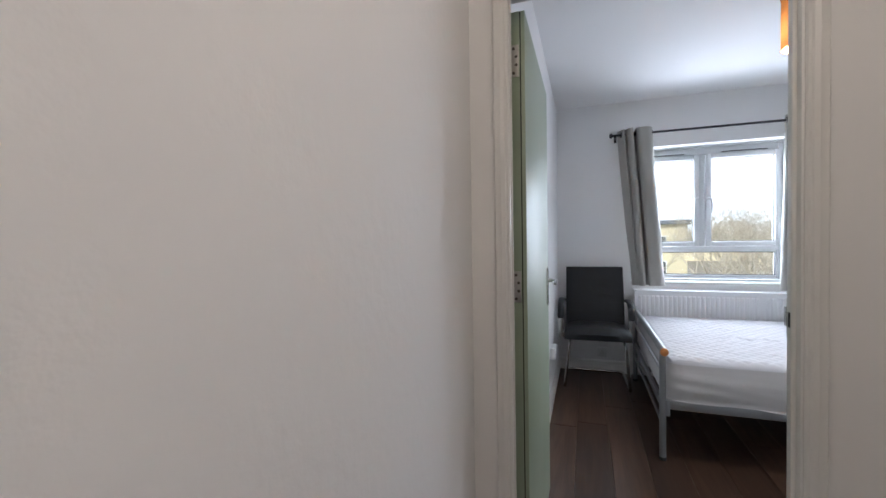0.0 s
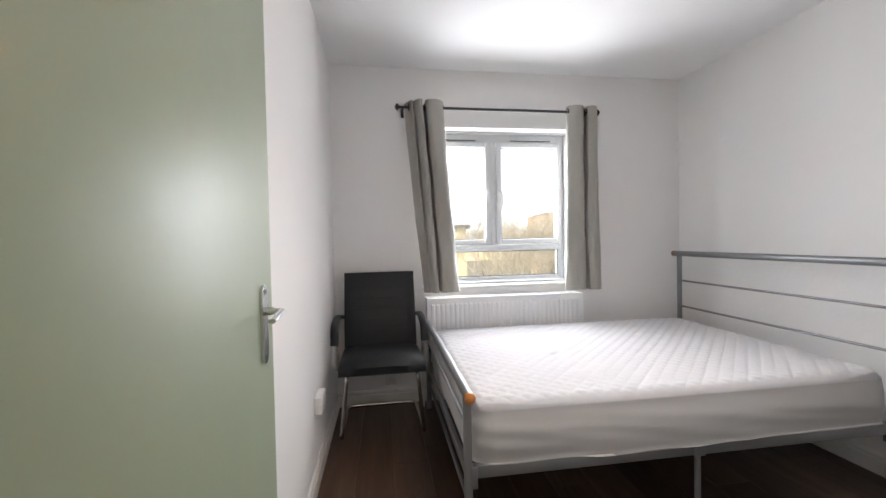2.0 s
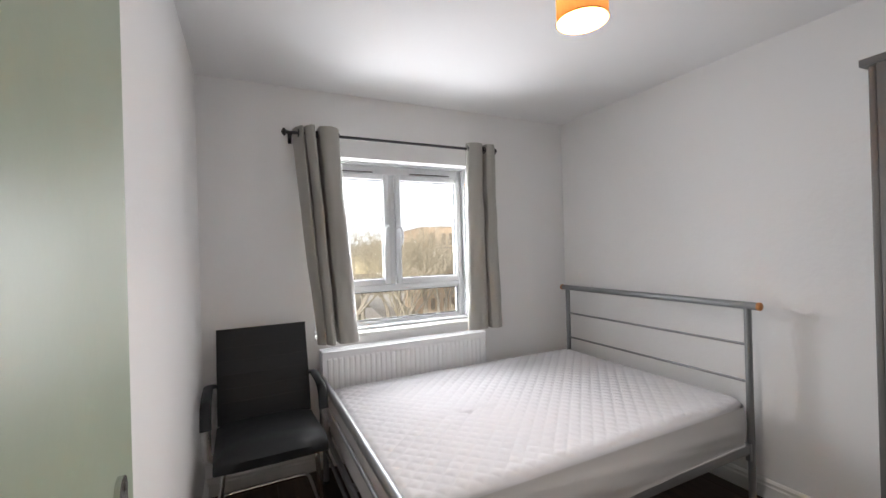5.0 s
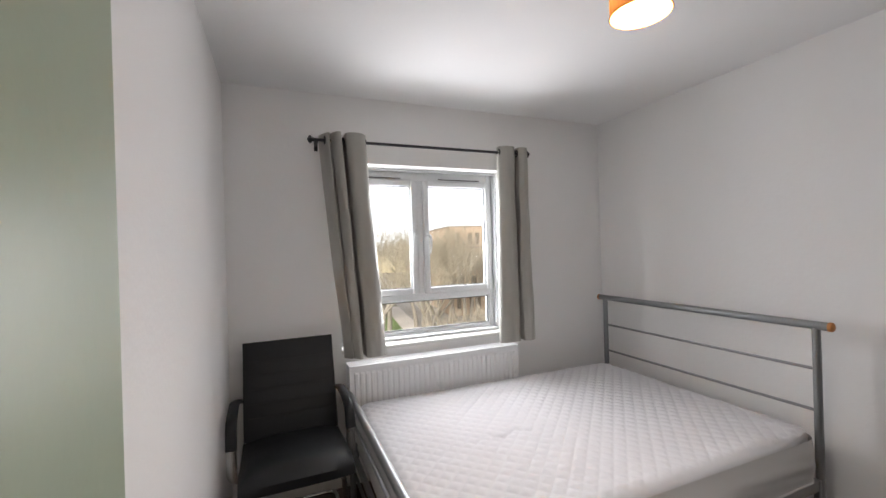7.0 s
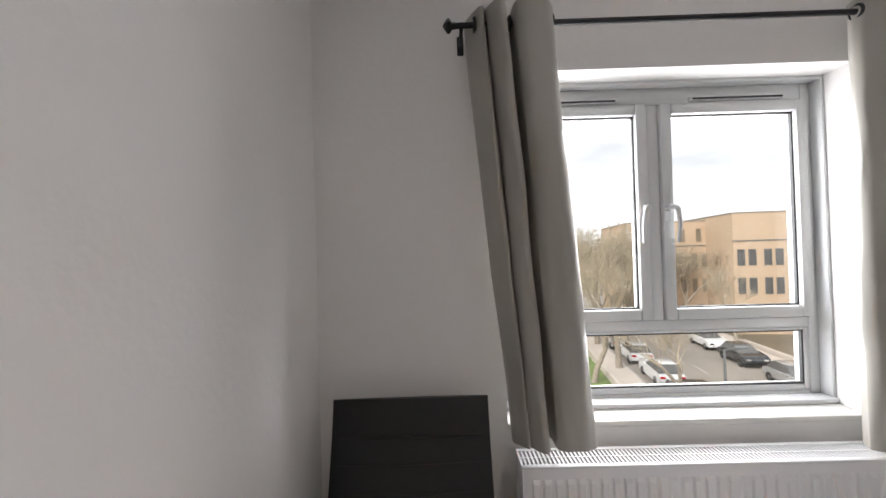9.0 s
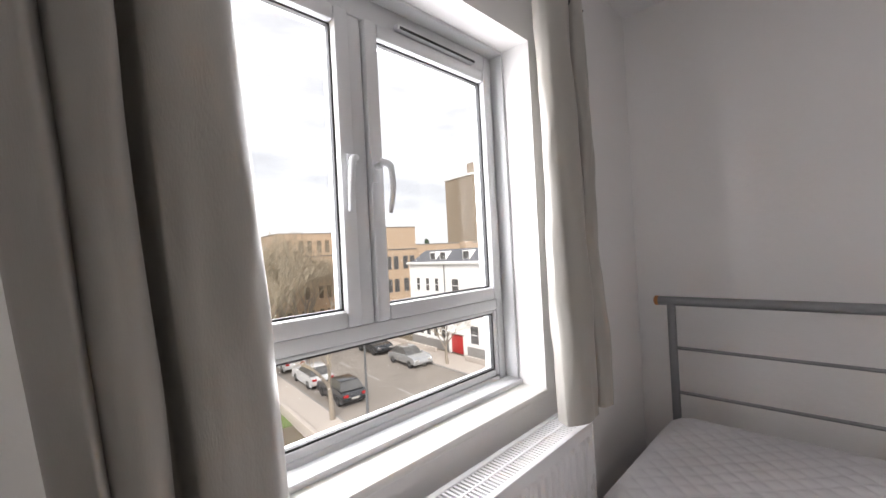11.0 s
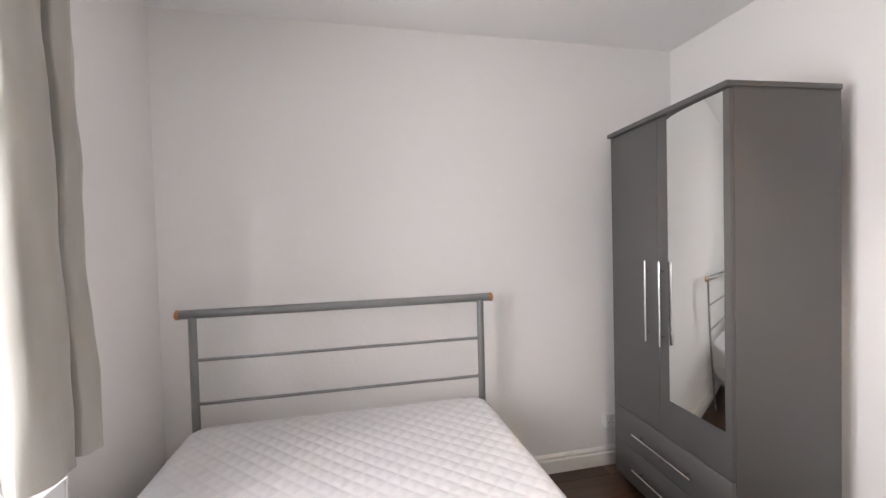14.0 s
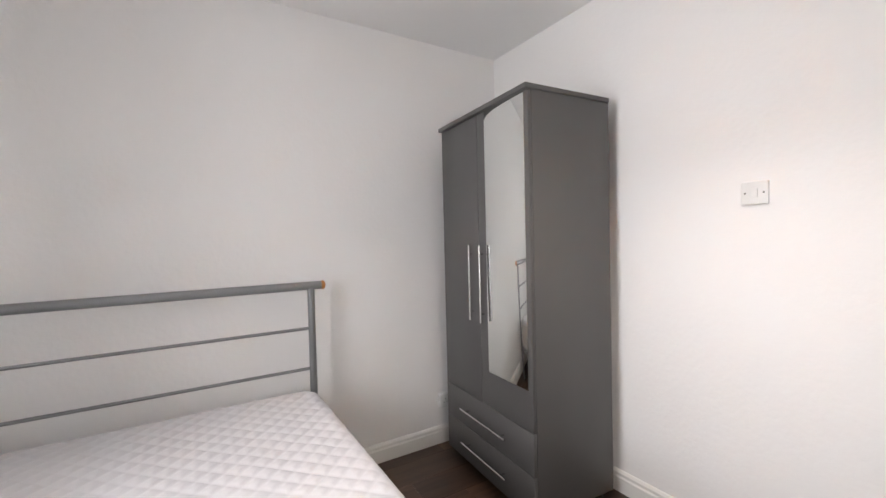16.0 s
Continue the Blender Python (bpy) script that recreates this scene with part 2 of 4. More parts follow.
def boxed(*a, **k):
    return box(bmesh.new(), *a, **k)


def rounded(points, radius, steps=5):
    """A polyline with its corners rounded off."""
    pts = [Vector(p) for p in points]
    out = [pts[0]]
    for a, b, c in zip(pts, pts[1:], pts[2:]):
        r = min(radius, (a - b).length * 0.49, (c - b).length * 0.49)
        p, q = b + (a - b).normalized() * r, b + (c - b).normalized() * r
        for k in range(steps + 1):
            u = k / steps
            out.append(p.lerp(b, u).lerp(b.lerp(q, u), u))
    return out + [pts[-1]]


def tube(bm, points, radius, seg=12, caps=True, flat=1.0):
    """A round bar along a polyline; radius may be a list."""
    pts = [Vector(p) for p in points]
    rad = radius if isinstance(radius, (list, tuple)) else [radius] * len(pts)
    up = None
    rings = []
    for i, p in enumerate(pts):
        d = (pts[min(i + 1, len(pts) - 1)] - pts[max(i - 1, 0)]).normalized()
        if up is None:
            up = Vector((0, 0, 1)) if abs(d.z) < 0.9 else Vector((0, 1, 0))
        side = d.cross(up).normalized()
        up = side.cross(d).normalized()
        rings.append([bm.verts.new(p + (side * math.cos(a) + up * math.sin(a) * flat) * rad[i]) for a in (2 * math.pi * k / seg for k in range(seg))])
    for r0, r1 in zip(rings, rings[1:]):
        for k in range(seg):
            bm.faces.new((r0[k], r0[(k + 1) % seg], r1[(k + 1) % seg], r1[k]))
    if caps:
        bm.faces.new(rings[0])
        bm.faces.new(rings[-1])
    return bm


def tubed(*a, **k):
    return tube(bmesh.new(), *a, **k)


def lathe(profile, at, seg=24, axis="z"):
    """A turned shape; profile is (radius, height) pairs."""
    bm = bmesh.new()
    rings = []
    for r, h in profile:
        ring = []
        for k in range(seg):
            a = 2 * math.pi * k / seg
            c, s = r * math.cos(a), r * math.sin(a)
            v = (c, s, h) if axis == "z" else ((h, c, s) if axis == "x" else (c, h, s))
            ring.append(bm.verts.new(Vector(at) + Vector(v)))
        rings.append(ring)
    for r0, r1 in zip(rings, rings[1:]):
        for k in range(seg):
            bm.faces.new((r0[k], r0[(k + 1) % seg], r1[(k + 1) % seg], r1[k]))
    if profile[0][0] > 1e-5:
        bm.faces.new(rings[0])
    if profile[-1][0] > 1e-5:
        bm.faces.new(rings[-1])
    bmesh.ops.remove_doubles(bm, verts=bm.verts, dist=1e-6)
    return bm


def extrude_outline(outline, x0, x1, axis="x"):
    """A constant section (pairs) run from x0 to x1 along an axis."""
    bm = bmesh.new()
    def put(u, a, b):
        return bm.verts.new((u, a, b) if axis == "x" else (a, u, b))
    r0 = [put(x0, *p) for p in outline]
    r1 = [put(x1, *p) for p in outline]
    n = len(outline)
    for k in range(n):
        bm.faces.new((r0[k], r0[(k + 1) % n], r1[(k + 1) % n], r1[k]))
    bm.faces.new(r0)
    bm.faces.new(r1)
    return bm


# ---- the room's shell ----
XW, XE, YN, YS, ZC = -0.050, 2.755, 4.455, 1.600, 2.505
YC = 1.556                       # corridor face of the door wall
WX0, WX1, WZ0, WZ1 = 0.595, 1.818, 0.842, 2.075   # window opening
DX0, DX1, DZ = -0.018, 0.720, 2.02   # door opening in the wall
CX0, CX1, CY0 = -0.125, 0.86, -1.70   # corridor

bm = bmesh.new()
box(bm, XW - 0.15, WX0, YN, YN + 0.24, -0.1, ZC)
box(bm, WX1, XE + 0.15, YN, YN + 0.24, -0.1, ZC)
box(bm, WX0, WX1, YN, YN + 0.24, -0.1, WZ0)
box(bm, WX0, WX1, YN, YN + 0.24, WZ1, ZC)
solid("wall_north", bm, M_WALL, "white painted wall around the window", "wall", "structure")
solid("wall_east", boxed(XE, XE + 0.15, YC, YN, -0.1, ZC), M_WALL, "white painted wall behind the bed's headboard", "wall", "structure")
solid("wall_west", boxed(XW - 0.15, XW, YS, YN, -0.1, ZC), M_WALL, "white painted wall beside the open door", "wall", "structure")
bm = bmesh.new()
box(bm, CX0 - 0.15, DX0, YC, YS, -0.1, ZC)
box(bm, DX1, XE, YC, YS, -0.1, ZC)
box(bm, DX0, DX1, YC, YS, DZ, ZC)
solid("wall_south", bm, M_WALL, "cream white painted wall with the doorway", "wall", "structure")
solid("corridor_wall_west", boxed(CX0 - 0.15, CX0, CY0, YC, -0.1, ZC), M_WALL, "cream painted corridor wall", "wall", "structure")
solid("corridor_wall_east", boxed(CX1, CX1 + 0.15, CY0, YC, -0.1, ZC), M_WALL, "cream painted corridor wall", "wall", "structure")
solid("corridor_wall_south", boxed(CX0 - 0.15, CX1 + 0.15, CY0 - 0.15, CY0, -0.1, ZC), M_WALL, "cream painted corridor end wall", "wall", "structure")
solid("ceiling", boxed(XW - 0.15, XE + 0.15, YC, YN + 0.24, ZC, ZC + 0.12), M_CEIL, "white painted bedroom ceiling", "ceiling", "structure")
solid("corridor_ceiling", boxed(CX0 - 0.15, CX1 + 0.15, CY0 - 0.15, YC, ZC, ZC + 0.12), M_CEIL, "white painted corridor ceiling", "ceiling", "structure")
floor = solid("floor", boxed(CX0 - 0.15, XE, CY0, YN, -0.12, -0.012), M_UNDER, "dark walnut laminate plank floor", "floor", "structure")


def skirting(name, x0, x1, y, out, axis="x"):
    """Skirting board with a moulded top; out is the way into the room."""
    prof = [(y, 0), (y + out * 0.016, 0), (y + out * 0.016, 0.072), (y + out * 0.011, 0.080), (y + out * 0.011, 0.094), (y + out * 0.004, 0.106), (y, 0.108)]
    bm = extrude_outline(prof, x0, x1, axis)
    return solid(name, bm, M_GLOSS, "white gloss painted skirting board", "skirting board", "structure", sharp=25)


skirting("baseboard_north", XW, XE, YN, -1)
skirting("baseboard_east", YS, YN - 0.017, XE, -1, "y")
skirting("baseboard_south", 0.78, XE - 0.017, YS, 1)
skirting("baseboard_west", YS + 0.10, YN - 0.017, XW, 1, "y")
skirting("baseboard_corridor", CY0, YC, CX0, 1, "y")


# ---- window ----
def bar(bm, x0, x1, z0, z1, y0, y1, b=0.006):
    return box(bm, x0, x1, y0, y1, z0, z1, b, 2)


window = thing("window_1", (1.205, YN + 0.17, WZ0), "white upvc casement window with two sashes over a fixed light", "window", kind="structure")
YF, YB = 4.604, 4.684
GX = ((0.665, 1.138), (1.275, 1.748))
GZ0, GZ1 = 1.217, 1.960
LZ0, LZ1 = 0.915, 1.121
bm = bmesh.new()
bar(bm, WX0, WX0 + 0.045, WZ0, WZ1, YF + 0.012, YB)
bar(bm, WX1 - 0.045, WX1, WZ0, WZ1, YF + 0.012, YB)
bar(bm, WX0 + 0.045, WX1 - 0.045, WZ1 - 0.075, WZ1, YF + 0.012, YB)
bar(bm, WX0 + 0.045, WX1 - 0.045, WZ0, LZ0 - 0.022, YF + 0.012, YB)
bar(bm, WX0 + 0.045, WX1 - 0.045, LZ1 + 0.012, GZ0 - 0.045, YF + 0.012, YB)
bar(bm, 1.183, 1.227, GZ0 - 0.045, WZ1 - 0.075, YF + 0.012, YB)
part("window_frame", bm, M_UPVC, window)
for x0, x1 in GX:
    w = 0.043
    bm = bmesh.new()
    bar(bm, x0 - w, x0, GZ0 - w, GZ1 + w, YF, YB - 0.012, 0.008)
    bar(bm, x1, x1 + w, GZ0 - w, GZ1 + w, YF, YB - 0.012, 0.008)
    bar(bm, x0, x1, GZ0 - w, GZ0, YF, YB - 0.012, 0.008)
    bar(bm, x0, x1, GZ1, GZ1 + w, YF, YB - 0.012, 0.008)
    sash = part("sash", bm, M_UPVC, window)
    bm = bmesh.new()
    g = 0.005
    for a in ((x0, x0 + g, GZ0, GZ1), (x1 - g, x1, GZ0, GZ1), (x0, x1, GZ0, GZ0 + g), (x0, x1, GZ1 - g, GZ1)):
        box(bm, a[0], a[1], YF + 0.022, YF + 0.036, a[2], a[3])
    part("gasket", bm, M_GASKET, sash, "black rubber glazing seal")
    pane = part("pane", boxed(x0, x1, YF + 0.026, YF + 0.032, GZ0, GZ1), M_GLASS, sash)
    pane.visible_shadow = False
bm = bmesh.new()
lx0, lx1 = 0.655, 1.757
bar(bm, WX0 + 0.045, lx0, LZ0 - 0.02, LZ1 + 0.01, YF + 0.016, YB - 0.012)
bar(bm, lx1, WX1 - 0.045, LZ0 - 0.02, LZ1 + 0.01, YF + 0.016, YB - 0.012)
bar(bm, lx0, lx1, LZ0 - 0.022, LZ0, YF + 0.016, YB - 0.012)
bar(bm, lx0, lx1, LZ1, LZ1 + 0.012, YF + 0.016, YB - 0.012)
bead = part("glazing_bead", bm, M_UPVC, window)
bm = bmesh.new()
for a in ((lx0, lx0 + 0.006, LZ0, LZ1), (lx1 - 0.006, lx1, LZ0, LZ1), (lx0, lx1, LZ0, LZ0 + 0.006), (lx0, lx1, LZ1 - 0.005, LZ1)):
    box(bm, a[0], a[1], YF + 0.022, YF + 0.036, a[2], a[3])
part("gasket", bm, M_GASKET, bead, "black rubber glazing seal")
pane = part("pane", boxed(lx0, lx1, YF + 0.026, YF + 0.032, LZ0, LZ1), M_GLASS, bead)
pane.visible_shadow = False
for x, d in ((1.165, -1), (1.243, 1)):
    bm = bmesh.new()
    box(bm, x - 0.013, x + 0.013, YF - 0.008, YF, 1.550, 1.620, 0.005)
    tube(bm, [(x, YF - 0.004, 1.595), (x, YF - 0.030, 1.597)], 0.009, 10)
    tube(bm, rounded([(x, YF - 0.026, 1.606), (x + d * 0.020, YF - 0.044, 1.598), (x + d * 0.028, YF - 0.044, 1.540), (x + d * 0.024, YF - 0.030, 1.468)], 0.03), [0.0095] * 6 + [0.0085] * 5 + [0.0075] * 2 + [0.006], 10)
    part("casement_handle", bm, M_UPVC, window, "white curved casement handle")
for x0, x1 in ((0.715, 1.065), (1.345, 1.695)):
    bm = bmesh.new()
    box(bm, x0, x1, YF - 0.010, YF + 0.012, 2.008, 2.024, 0.003)
    vent = part("trickle_vent", bm, M_UPVC, window)
    bm = boxed(x0 + 0.006, x1 - 0.006, YF - 0.0125, YF - 0.0095, 2.0085, 2.0155)
    part("vent_slot", bm, M_WARDD, vent, "dark vent slot")
bm = bmesh.new()
box(bm, WX0, WX1, YN - 0.008, YF + 0.012, WZ0, WZ0 + 0.022, 0.005)
part("window_sill", bm, M_GLOSS, window, "white painted sill board")
part("sill_step", boxed(WX0, WX1, YF - 0.055, YF + 0.012, WZ0 + 0.022, WZ0 + 0.040, 0.004), M_UPVC, window, "white upvc trim strip")
for n, a in (("reveal_trim_east", (WX1 - 0.012, WX1, YF - 0.04, YF + 0.012, WZ0 + 0.04, WZ1 - 0.012)), ("reveal_trim_west", (WX0, WX0 + 0.012, YF - 0.04, YF + 0.012, WZ0 + 0.04, WZ1 - 0.012)), ("reveal_trim_top", (WX0, WX1, YF - 0.04, YF + 0.012, WZ1 - 0.012, WZ1))):
    part("reveal_trim", boxed(*a, bevel=0.003), M_UPVC, window)

# ---- door lining, architraves and door ----
lin = thing("door_lining", (0.36, 1.52, 0), "white painted door lining with moulded architraves", "door frame", kind="structure")
LX0, LX1, LT, LZ = -0.006, 0.692, 0.028, 1.992
LYC, LYB = YC - 0.006, 1.622
part("jamb", boxed(DX0, LX0, LYC, 1.604, 0, LZ + LT, 0.002), M_GLOSS, lin)
part("jamb", boxed(LX1, LX1 + LT, LYC, LYB, 0, LZ + LT, 0.002), M_GLOSS, lin)
part("head", boxed(LX0, LX1, LYC, LYB, LZ, LZ + LT, 0.002), M_GLOSS, lin)
part("door_stop", boxed(LX1 - 0.010, LX1 + 0.001, LYC + 0.03, LYB - 0.050, 0, LZ - 0.014, 0.003), M_GLOSS, lin)
part("door_stop", boxed(LX0 - 0.001, LX0 + 0.006, LYC + 0.02, LYB - 0.050, 0, LZ - 0.014, 0.003), M_GLOSS, lin)
part("door_stop", boxed(LX0, LX1, LYC + 0.03, LYB - 0.050, LZ - 0.014, LZ + 0.001, 0.003), M_GLOSS, lin)


def architrave_profile(inner, d, y, out):
    """Plan section of an upright moulding, from its inner edge outwards."""
    s = [(0, 0), (0, 0.010), (0.004, 0.014), (0.010, 0.014), (0.014, 0.018), (0.025, 0.020), (0.034, 0.017), (0.042, 0.017), (0.047, 0.012), (0.047, 0)]
    return [(inner + d * a, y + out * b) for a, b in s]


def upright(outline, z0, z1):
    bm = bmesh.new()
    r0 = [bm.verts.new((x, y, z0)) for x, y in outline]
    r1 = [bm.verts.new((x, y, z1)) for x, y in outline]
    n = len(outline)
    for k in range(n):
        bm.faces.new((r0[k], r0[(k + 1) % n], r1[(k + 1) % n], r1[k]))
    bm.faces.new(r0)
    bm.faces.new(r1)
    return bm


part("architrave", upright(architrave_profile(LX0 + 0.002, -1, YC, -1), 0, LZ + 0.053), M_GLOSS, lin, sharp=25)
part("architrave", upright(architrave_profile(LX1 + 0.006, 1, YC, -1), 0, LZ + 0.053), M_GLOSS, lin, sharp=25)
part("architrave", upright(architrave_profile(LX1 + 0.006, 1, YS, 1), 0, LZ + 0.053), M_GLOSS, lin, sharp=25)
hp = [(YC - b, LZ + 0.006 + a) for a, b in ((0, 0), (0, 0.010), (0.004, 0.014), (0.010, 0.014), (0.014, 0.018), (0.025, 0.020), (0.034, 0.017), (0.042, 0.017), (0.047, 0.012), (0.047, 0))]
part("architrave", extrude_outline(hp, LX0 - 0.006, LX1 + 0.006), M_GLOSS, lin, sharp=25)
hp = [(YS + YC - y, z) for y, z in hp]
part("architrave", extrude_outline(hp, XW, LX1 + 0.006), M_GLOSS, lin, sharp=25)
plate = part("strike_plate", boxed(LX1 - 0.0025, LX1 + 0.001, LYB - 0.044, LYB - 0.004, 1.008, 1.108, 0.001), M_GLOSS, lin, "painted-over strike plate")
part("lip", boxed(LX1 - 0.0045, LX1 - 0.0015, LYB - 0.008, LYB + 0.003, 1.035, 1.085, 0.001), M_CHROME, plate, "bright worn steel lip")
part("latch_hole", boxed(LX1 - 0.0035, LX1 - 0.0015, LYB - 0.034, LYB - 0.014, 1.034, 1.072), M_WARDD, plate, "dark latch hole")

door = thing("door_1", (0.007, 1.652, 0.006), "sage green painted flush door standing open", "door", kind="structure")
DOOR_TILT = Matrix.Translation((0.007, 1.652, 0)) @ Matrix.Rotation(radians(0.2), 4, "Z")


def on_door(bm):
    bm.transform(DOOR_TILT)
    return bm


leaf = part("leaf", on_door(boxed(-0.022, 0.022, 0, 0.795, 0.008, 1.985, 0.0025)), M_SAGE, door)
part("lipping_groove", on_door(boxed(0.006, 0.0095, -0.0008, 0.001, 0.02, 1.98)), M_WARDD, leaf, "dark lipping joint")
for z in (0.26, 1.115, 1.83):
    bm = on_door(boxed(-0.020, 0.003, -0.0035, -0.0003, z - 0.05, z + 0.05, 0.001))
    hinge = part("hinge", bm, M_STEEL, door, "worn steel butt hinge")
    bm = on_door(tubed([(-0.026, -0.006, z - 0.05), (-0.026, -0.006, z + 0.05)], 0.0065, 10))
    part("knuckle", bm, M_STEEL, hinge)
    for k, dz in enumerate((-0.038, -0.013, 0.013, 0.038)):
        bm = on_door(lathe([(0.0048, -0.0042), (0.0048, -0.0034), (0, -0.0034)], (-0.013 if k in (0, 3) else -0.005, 0, z + dz), 10, "y"))
        part("screw", bm, M_SCREW, hinge)
stadium = [(0.710 + 0.021 * math.cos(radians(a)), (1.105 if a < 180 else 0.967) + 0.021 * math.sin(radians(a))) for a in range(0, 360, 15)]
bm = extrude_outline(stadium, 0.022, 0.029)
handle = part("door_handle", on_door(bm), M_CHROME, door, "satin chrome lever handle on a backplate")
bm = tubed([(0.028, 0.711, 1.066), (0.048, 0.711, 1.066)], 0.0095, 14)
tube(bm, rounded([(0.044, 0.711, 1.066), (0.066, 0.711, 1.067), (0.068, 0.611, 1.060)], 0.012), 0.0078, 12, flat=0.7)
part("lever", on_door(bm), M_CHROME, handle)
for dz in (0.961, 1.111):
    part("screw", on_door(lathe([(0.005, 0.030), (0.005, 0.0315), (0, 0.0315)], (0, 0.711, dz), 10, "x")), M_SCREW, handle)


# ---- bed ----
BX0, BX1, BY0, BY1 = 0.611, 2.600, 2.912, 4.262
bed = thing("bed_frame", (1.59, 3.59, 0), "silver grey tubular metal double bed frame with beech end caps", "bed")


def bed_end(name, x, top, rods, low):
    bm = tubed([(x, BY0 - 0.050, top), (x, BY1 + 0.050, top)], 0.0205, 18)
    rail = part(name, bm, M_SILVER, bed)
    for y, d in ((BY0 - 0.050, -1), (BY1 + 0.050, 1)):
        bm = lathe([(0.0215, 0), (0.0225, d * 0.006), (0.0215, d * 0.014), (0.012, d * 0.020), (0, d * 0.021)], (x, y, top), 20, "y")
        part("end_cap", bm, M_CAP, rail, "orange beech end cap")
    for y in (BY0, BY1):
        bm = tubed([(x, y, 0.012), (x, y, top - 0.012)], 0.0175, 16)
        post = part("post", bm, M_SILVER, bed)
        part("foot", lathe([(0.019, 0), (0.020, 0.004), (0.020, 0.014), (0.0178, 0.018)], (x, y, 0), 16), M_BLACKP, post, "black plastic foot")
        bm = boxed(x - 0.012, x + 0.012, y - 0.012, y + 0.012, 0.255, 0.345, 0.003)
        bm.transform(Matrix.Translation((-0.024 if x > 1 else 0.024, 0, 0)))
        part("bracket", bm, M_SILVER, bed)
    for z, r in rods:
        part("cross_bar", tubed([(x, BY0, z), (x, BY1, z)], r, 12), M_SILVER, bed)
    part("end_rail", boxed(x - 0.010, x + 0.010, BY0 + 0.012, BY1 - 0.012, low - 0.02, low + 0.02, 0.003), M_SILVER, bed)


bed_end("headboard_rail", BX1, 1.079, ((0.869, 0.0075), (0.670, 0.0075)), 0.315)
bed_end("footboard_rail", BX0, 0.630, ((0.500, 0.0085), (0.205, 0.0085)), 0.315)
for y, d in ((BY0 + 0.004, 1), (BY1 - 0.004, -1)):
    bm = bmesh.new()
    box(bm, BX0 + 0.020, BX1 - 0.020, y - 0.014, y + 0.014, 0.295, 0.345, 0.003)
    box(bm, BX0 + 0.020, BX1 - 0.020, y, y + d * 0.035, 0.295, 0.300)
    part("side_rail", bm, M_SILVER, bed)
    bm = tubed([(1.605, y, 0.010), (1.605, y, 0.296)], 0.0125, 12)
    box(bm, 1.580, 1.630, y - 0.0165, y + 0.0165, 0.290, 0.347, 0.002)
    leg = part("leg", bm, M_SILVER, bed)
    part("foot", lathe([(0.0145, 0), (0.0145, 0.016)], (1.605, y, 0), 12), M_BLACKP, leg, "black plastic foot")
part("centre_beam", boxed(BX0 + 0.01, BX1 - 0.01, 3.575, 3.600, 0.295, 0.330, 0.002), M_SILVER, bed)
for k in range(13):
    x = BX0 + 0.09 + k * 0.152
    part("slat", boxed(x - 0.03, x + 0.03, BY0 + 0.016, BY1 - 0.016, 0.3465, 0.3535, 0.002), mat("pale slat wood", (0.42, 0.30, 0.18), 0.6, vary=0.1, stretch=(1, 0.1, 1)) if k == 0 else bpy.data.materials["pale slat wood"], bed)

# ---- mattress: quilted top, stretched skirt ----
mattress = thing("mattress", (1.59, 3.59, 0.354), "white quilted mattress with a wrinkled stretch skirt", "mattress")
MX0, MX1, MY0, MY1, MZ0, MZ1 = 0.634, 2.588, 2.905, 4.275, 0.354, 0.585


def quilt(x, y):
    p = 0.076
    a, b = math.sin(math.pi * (x + y) / p), math.sin(math.pi * (x - y) / p)
    return 0.0085 * math.sqrt(min(abs(a), abs(b)) * 0.7 + 0.3 * abs(a * b))


def corner_in(x, y, r=0.10):
    """How far a point of the top lies inside the rounded outline."""
    dx = min(x - MX0, MX1 - x)
    dy = min(y - MY0, MY1 - y)
    if dx < r and dy < r:
        return r - math.hypot(r - dx, r - dy)
    return min(dx, dy)


bm = bmesh.new()
NX, NY = 290, 205
grid = []
for i in range(NX + 1):
    line = []
    for j in range(NY + 1):
        x, y = MX0 + (MX1 - MX0) * i / NX, MY0 + (MY1 - MY0) * j / NY
        u, v = 2 * i / NX - 1, 2 * j / NY - 1
        # squeeze the square grid into the rounded outline
        k = 0.030 * (abs(u) ** 6) * (abs(v) ** 6)
        x, y = x - u * k, y - v * k
        c = max(0.0, corner_in(x, y))
        edge = min(1.0, c / 0.055)
        drop = 0.034 * (1 - math.sqrt(1 - (1 - edge) ** 2))
        lump = 0.006 * noise.noise((x * 1.3, y * 1.3, 0.3)) + 0.0035 * noise.noise((x * 7, y * 9, 2.1))
        crease = -0.009 * math.exp(-((x - 1.25 - 0.5 * (y - 3.55)) / 0.16) ** 2 - ((y - 3.52 - 0.02 * math.sin(x * 40)) / 0.012) ** 2)
        fade = min(1.0, c / 0.05)
        line.append(bm.verts.new((x, y, MZ1 - 0.006 - drop + (quilt(x, y) + lump + crease) * fade)))
    grid.append(line)
for i in range(NX):
    for j in range(NY):
        bm.faces.new((grid[i][j], grid[i + 1][j], grid[i + 1][j + 1], grid[i][j + 1]))
rim = [e for e in bm.edges if len(e.link_faces) == 1]
down = bmesh.ops.extrude_edge_only(bm, edges=rim)
for v in down["geom"]:
    if isinstance(v, bmesh.types.BMVert):
        v.co += Vector(((1.59 - v.co.x) * 0.006, (3.59 - v.co.y) * 0.006, -0.05))
part("quilted_top", bm, M_QUILT, mattress, "white diamond quilted cotton top", sharp=80)

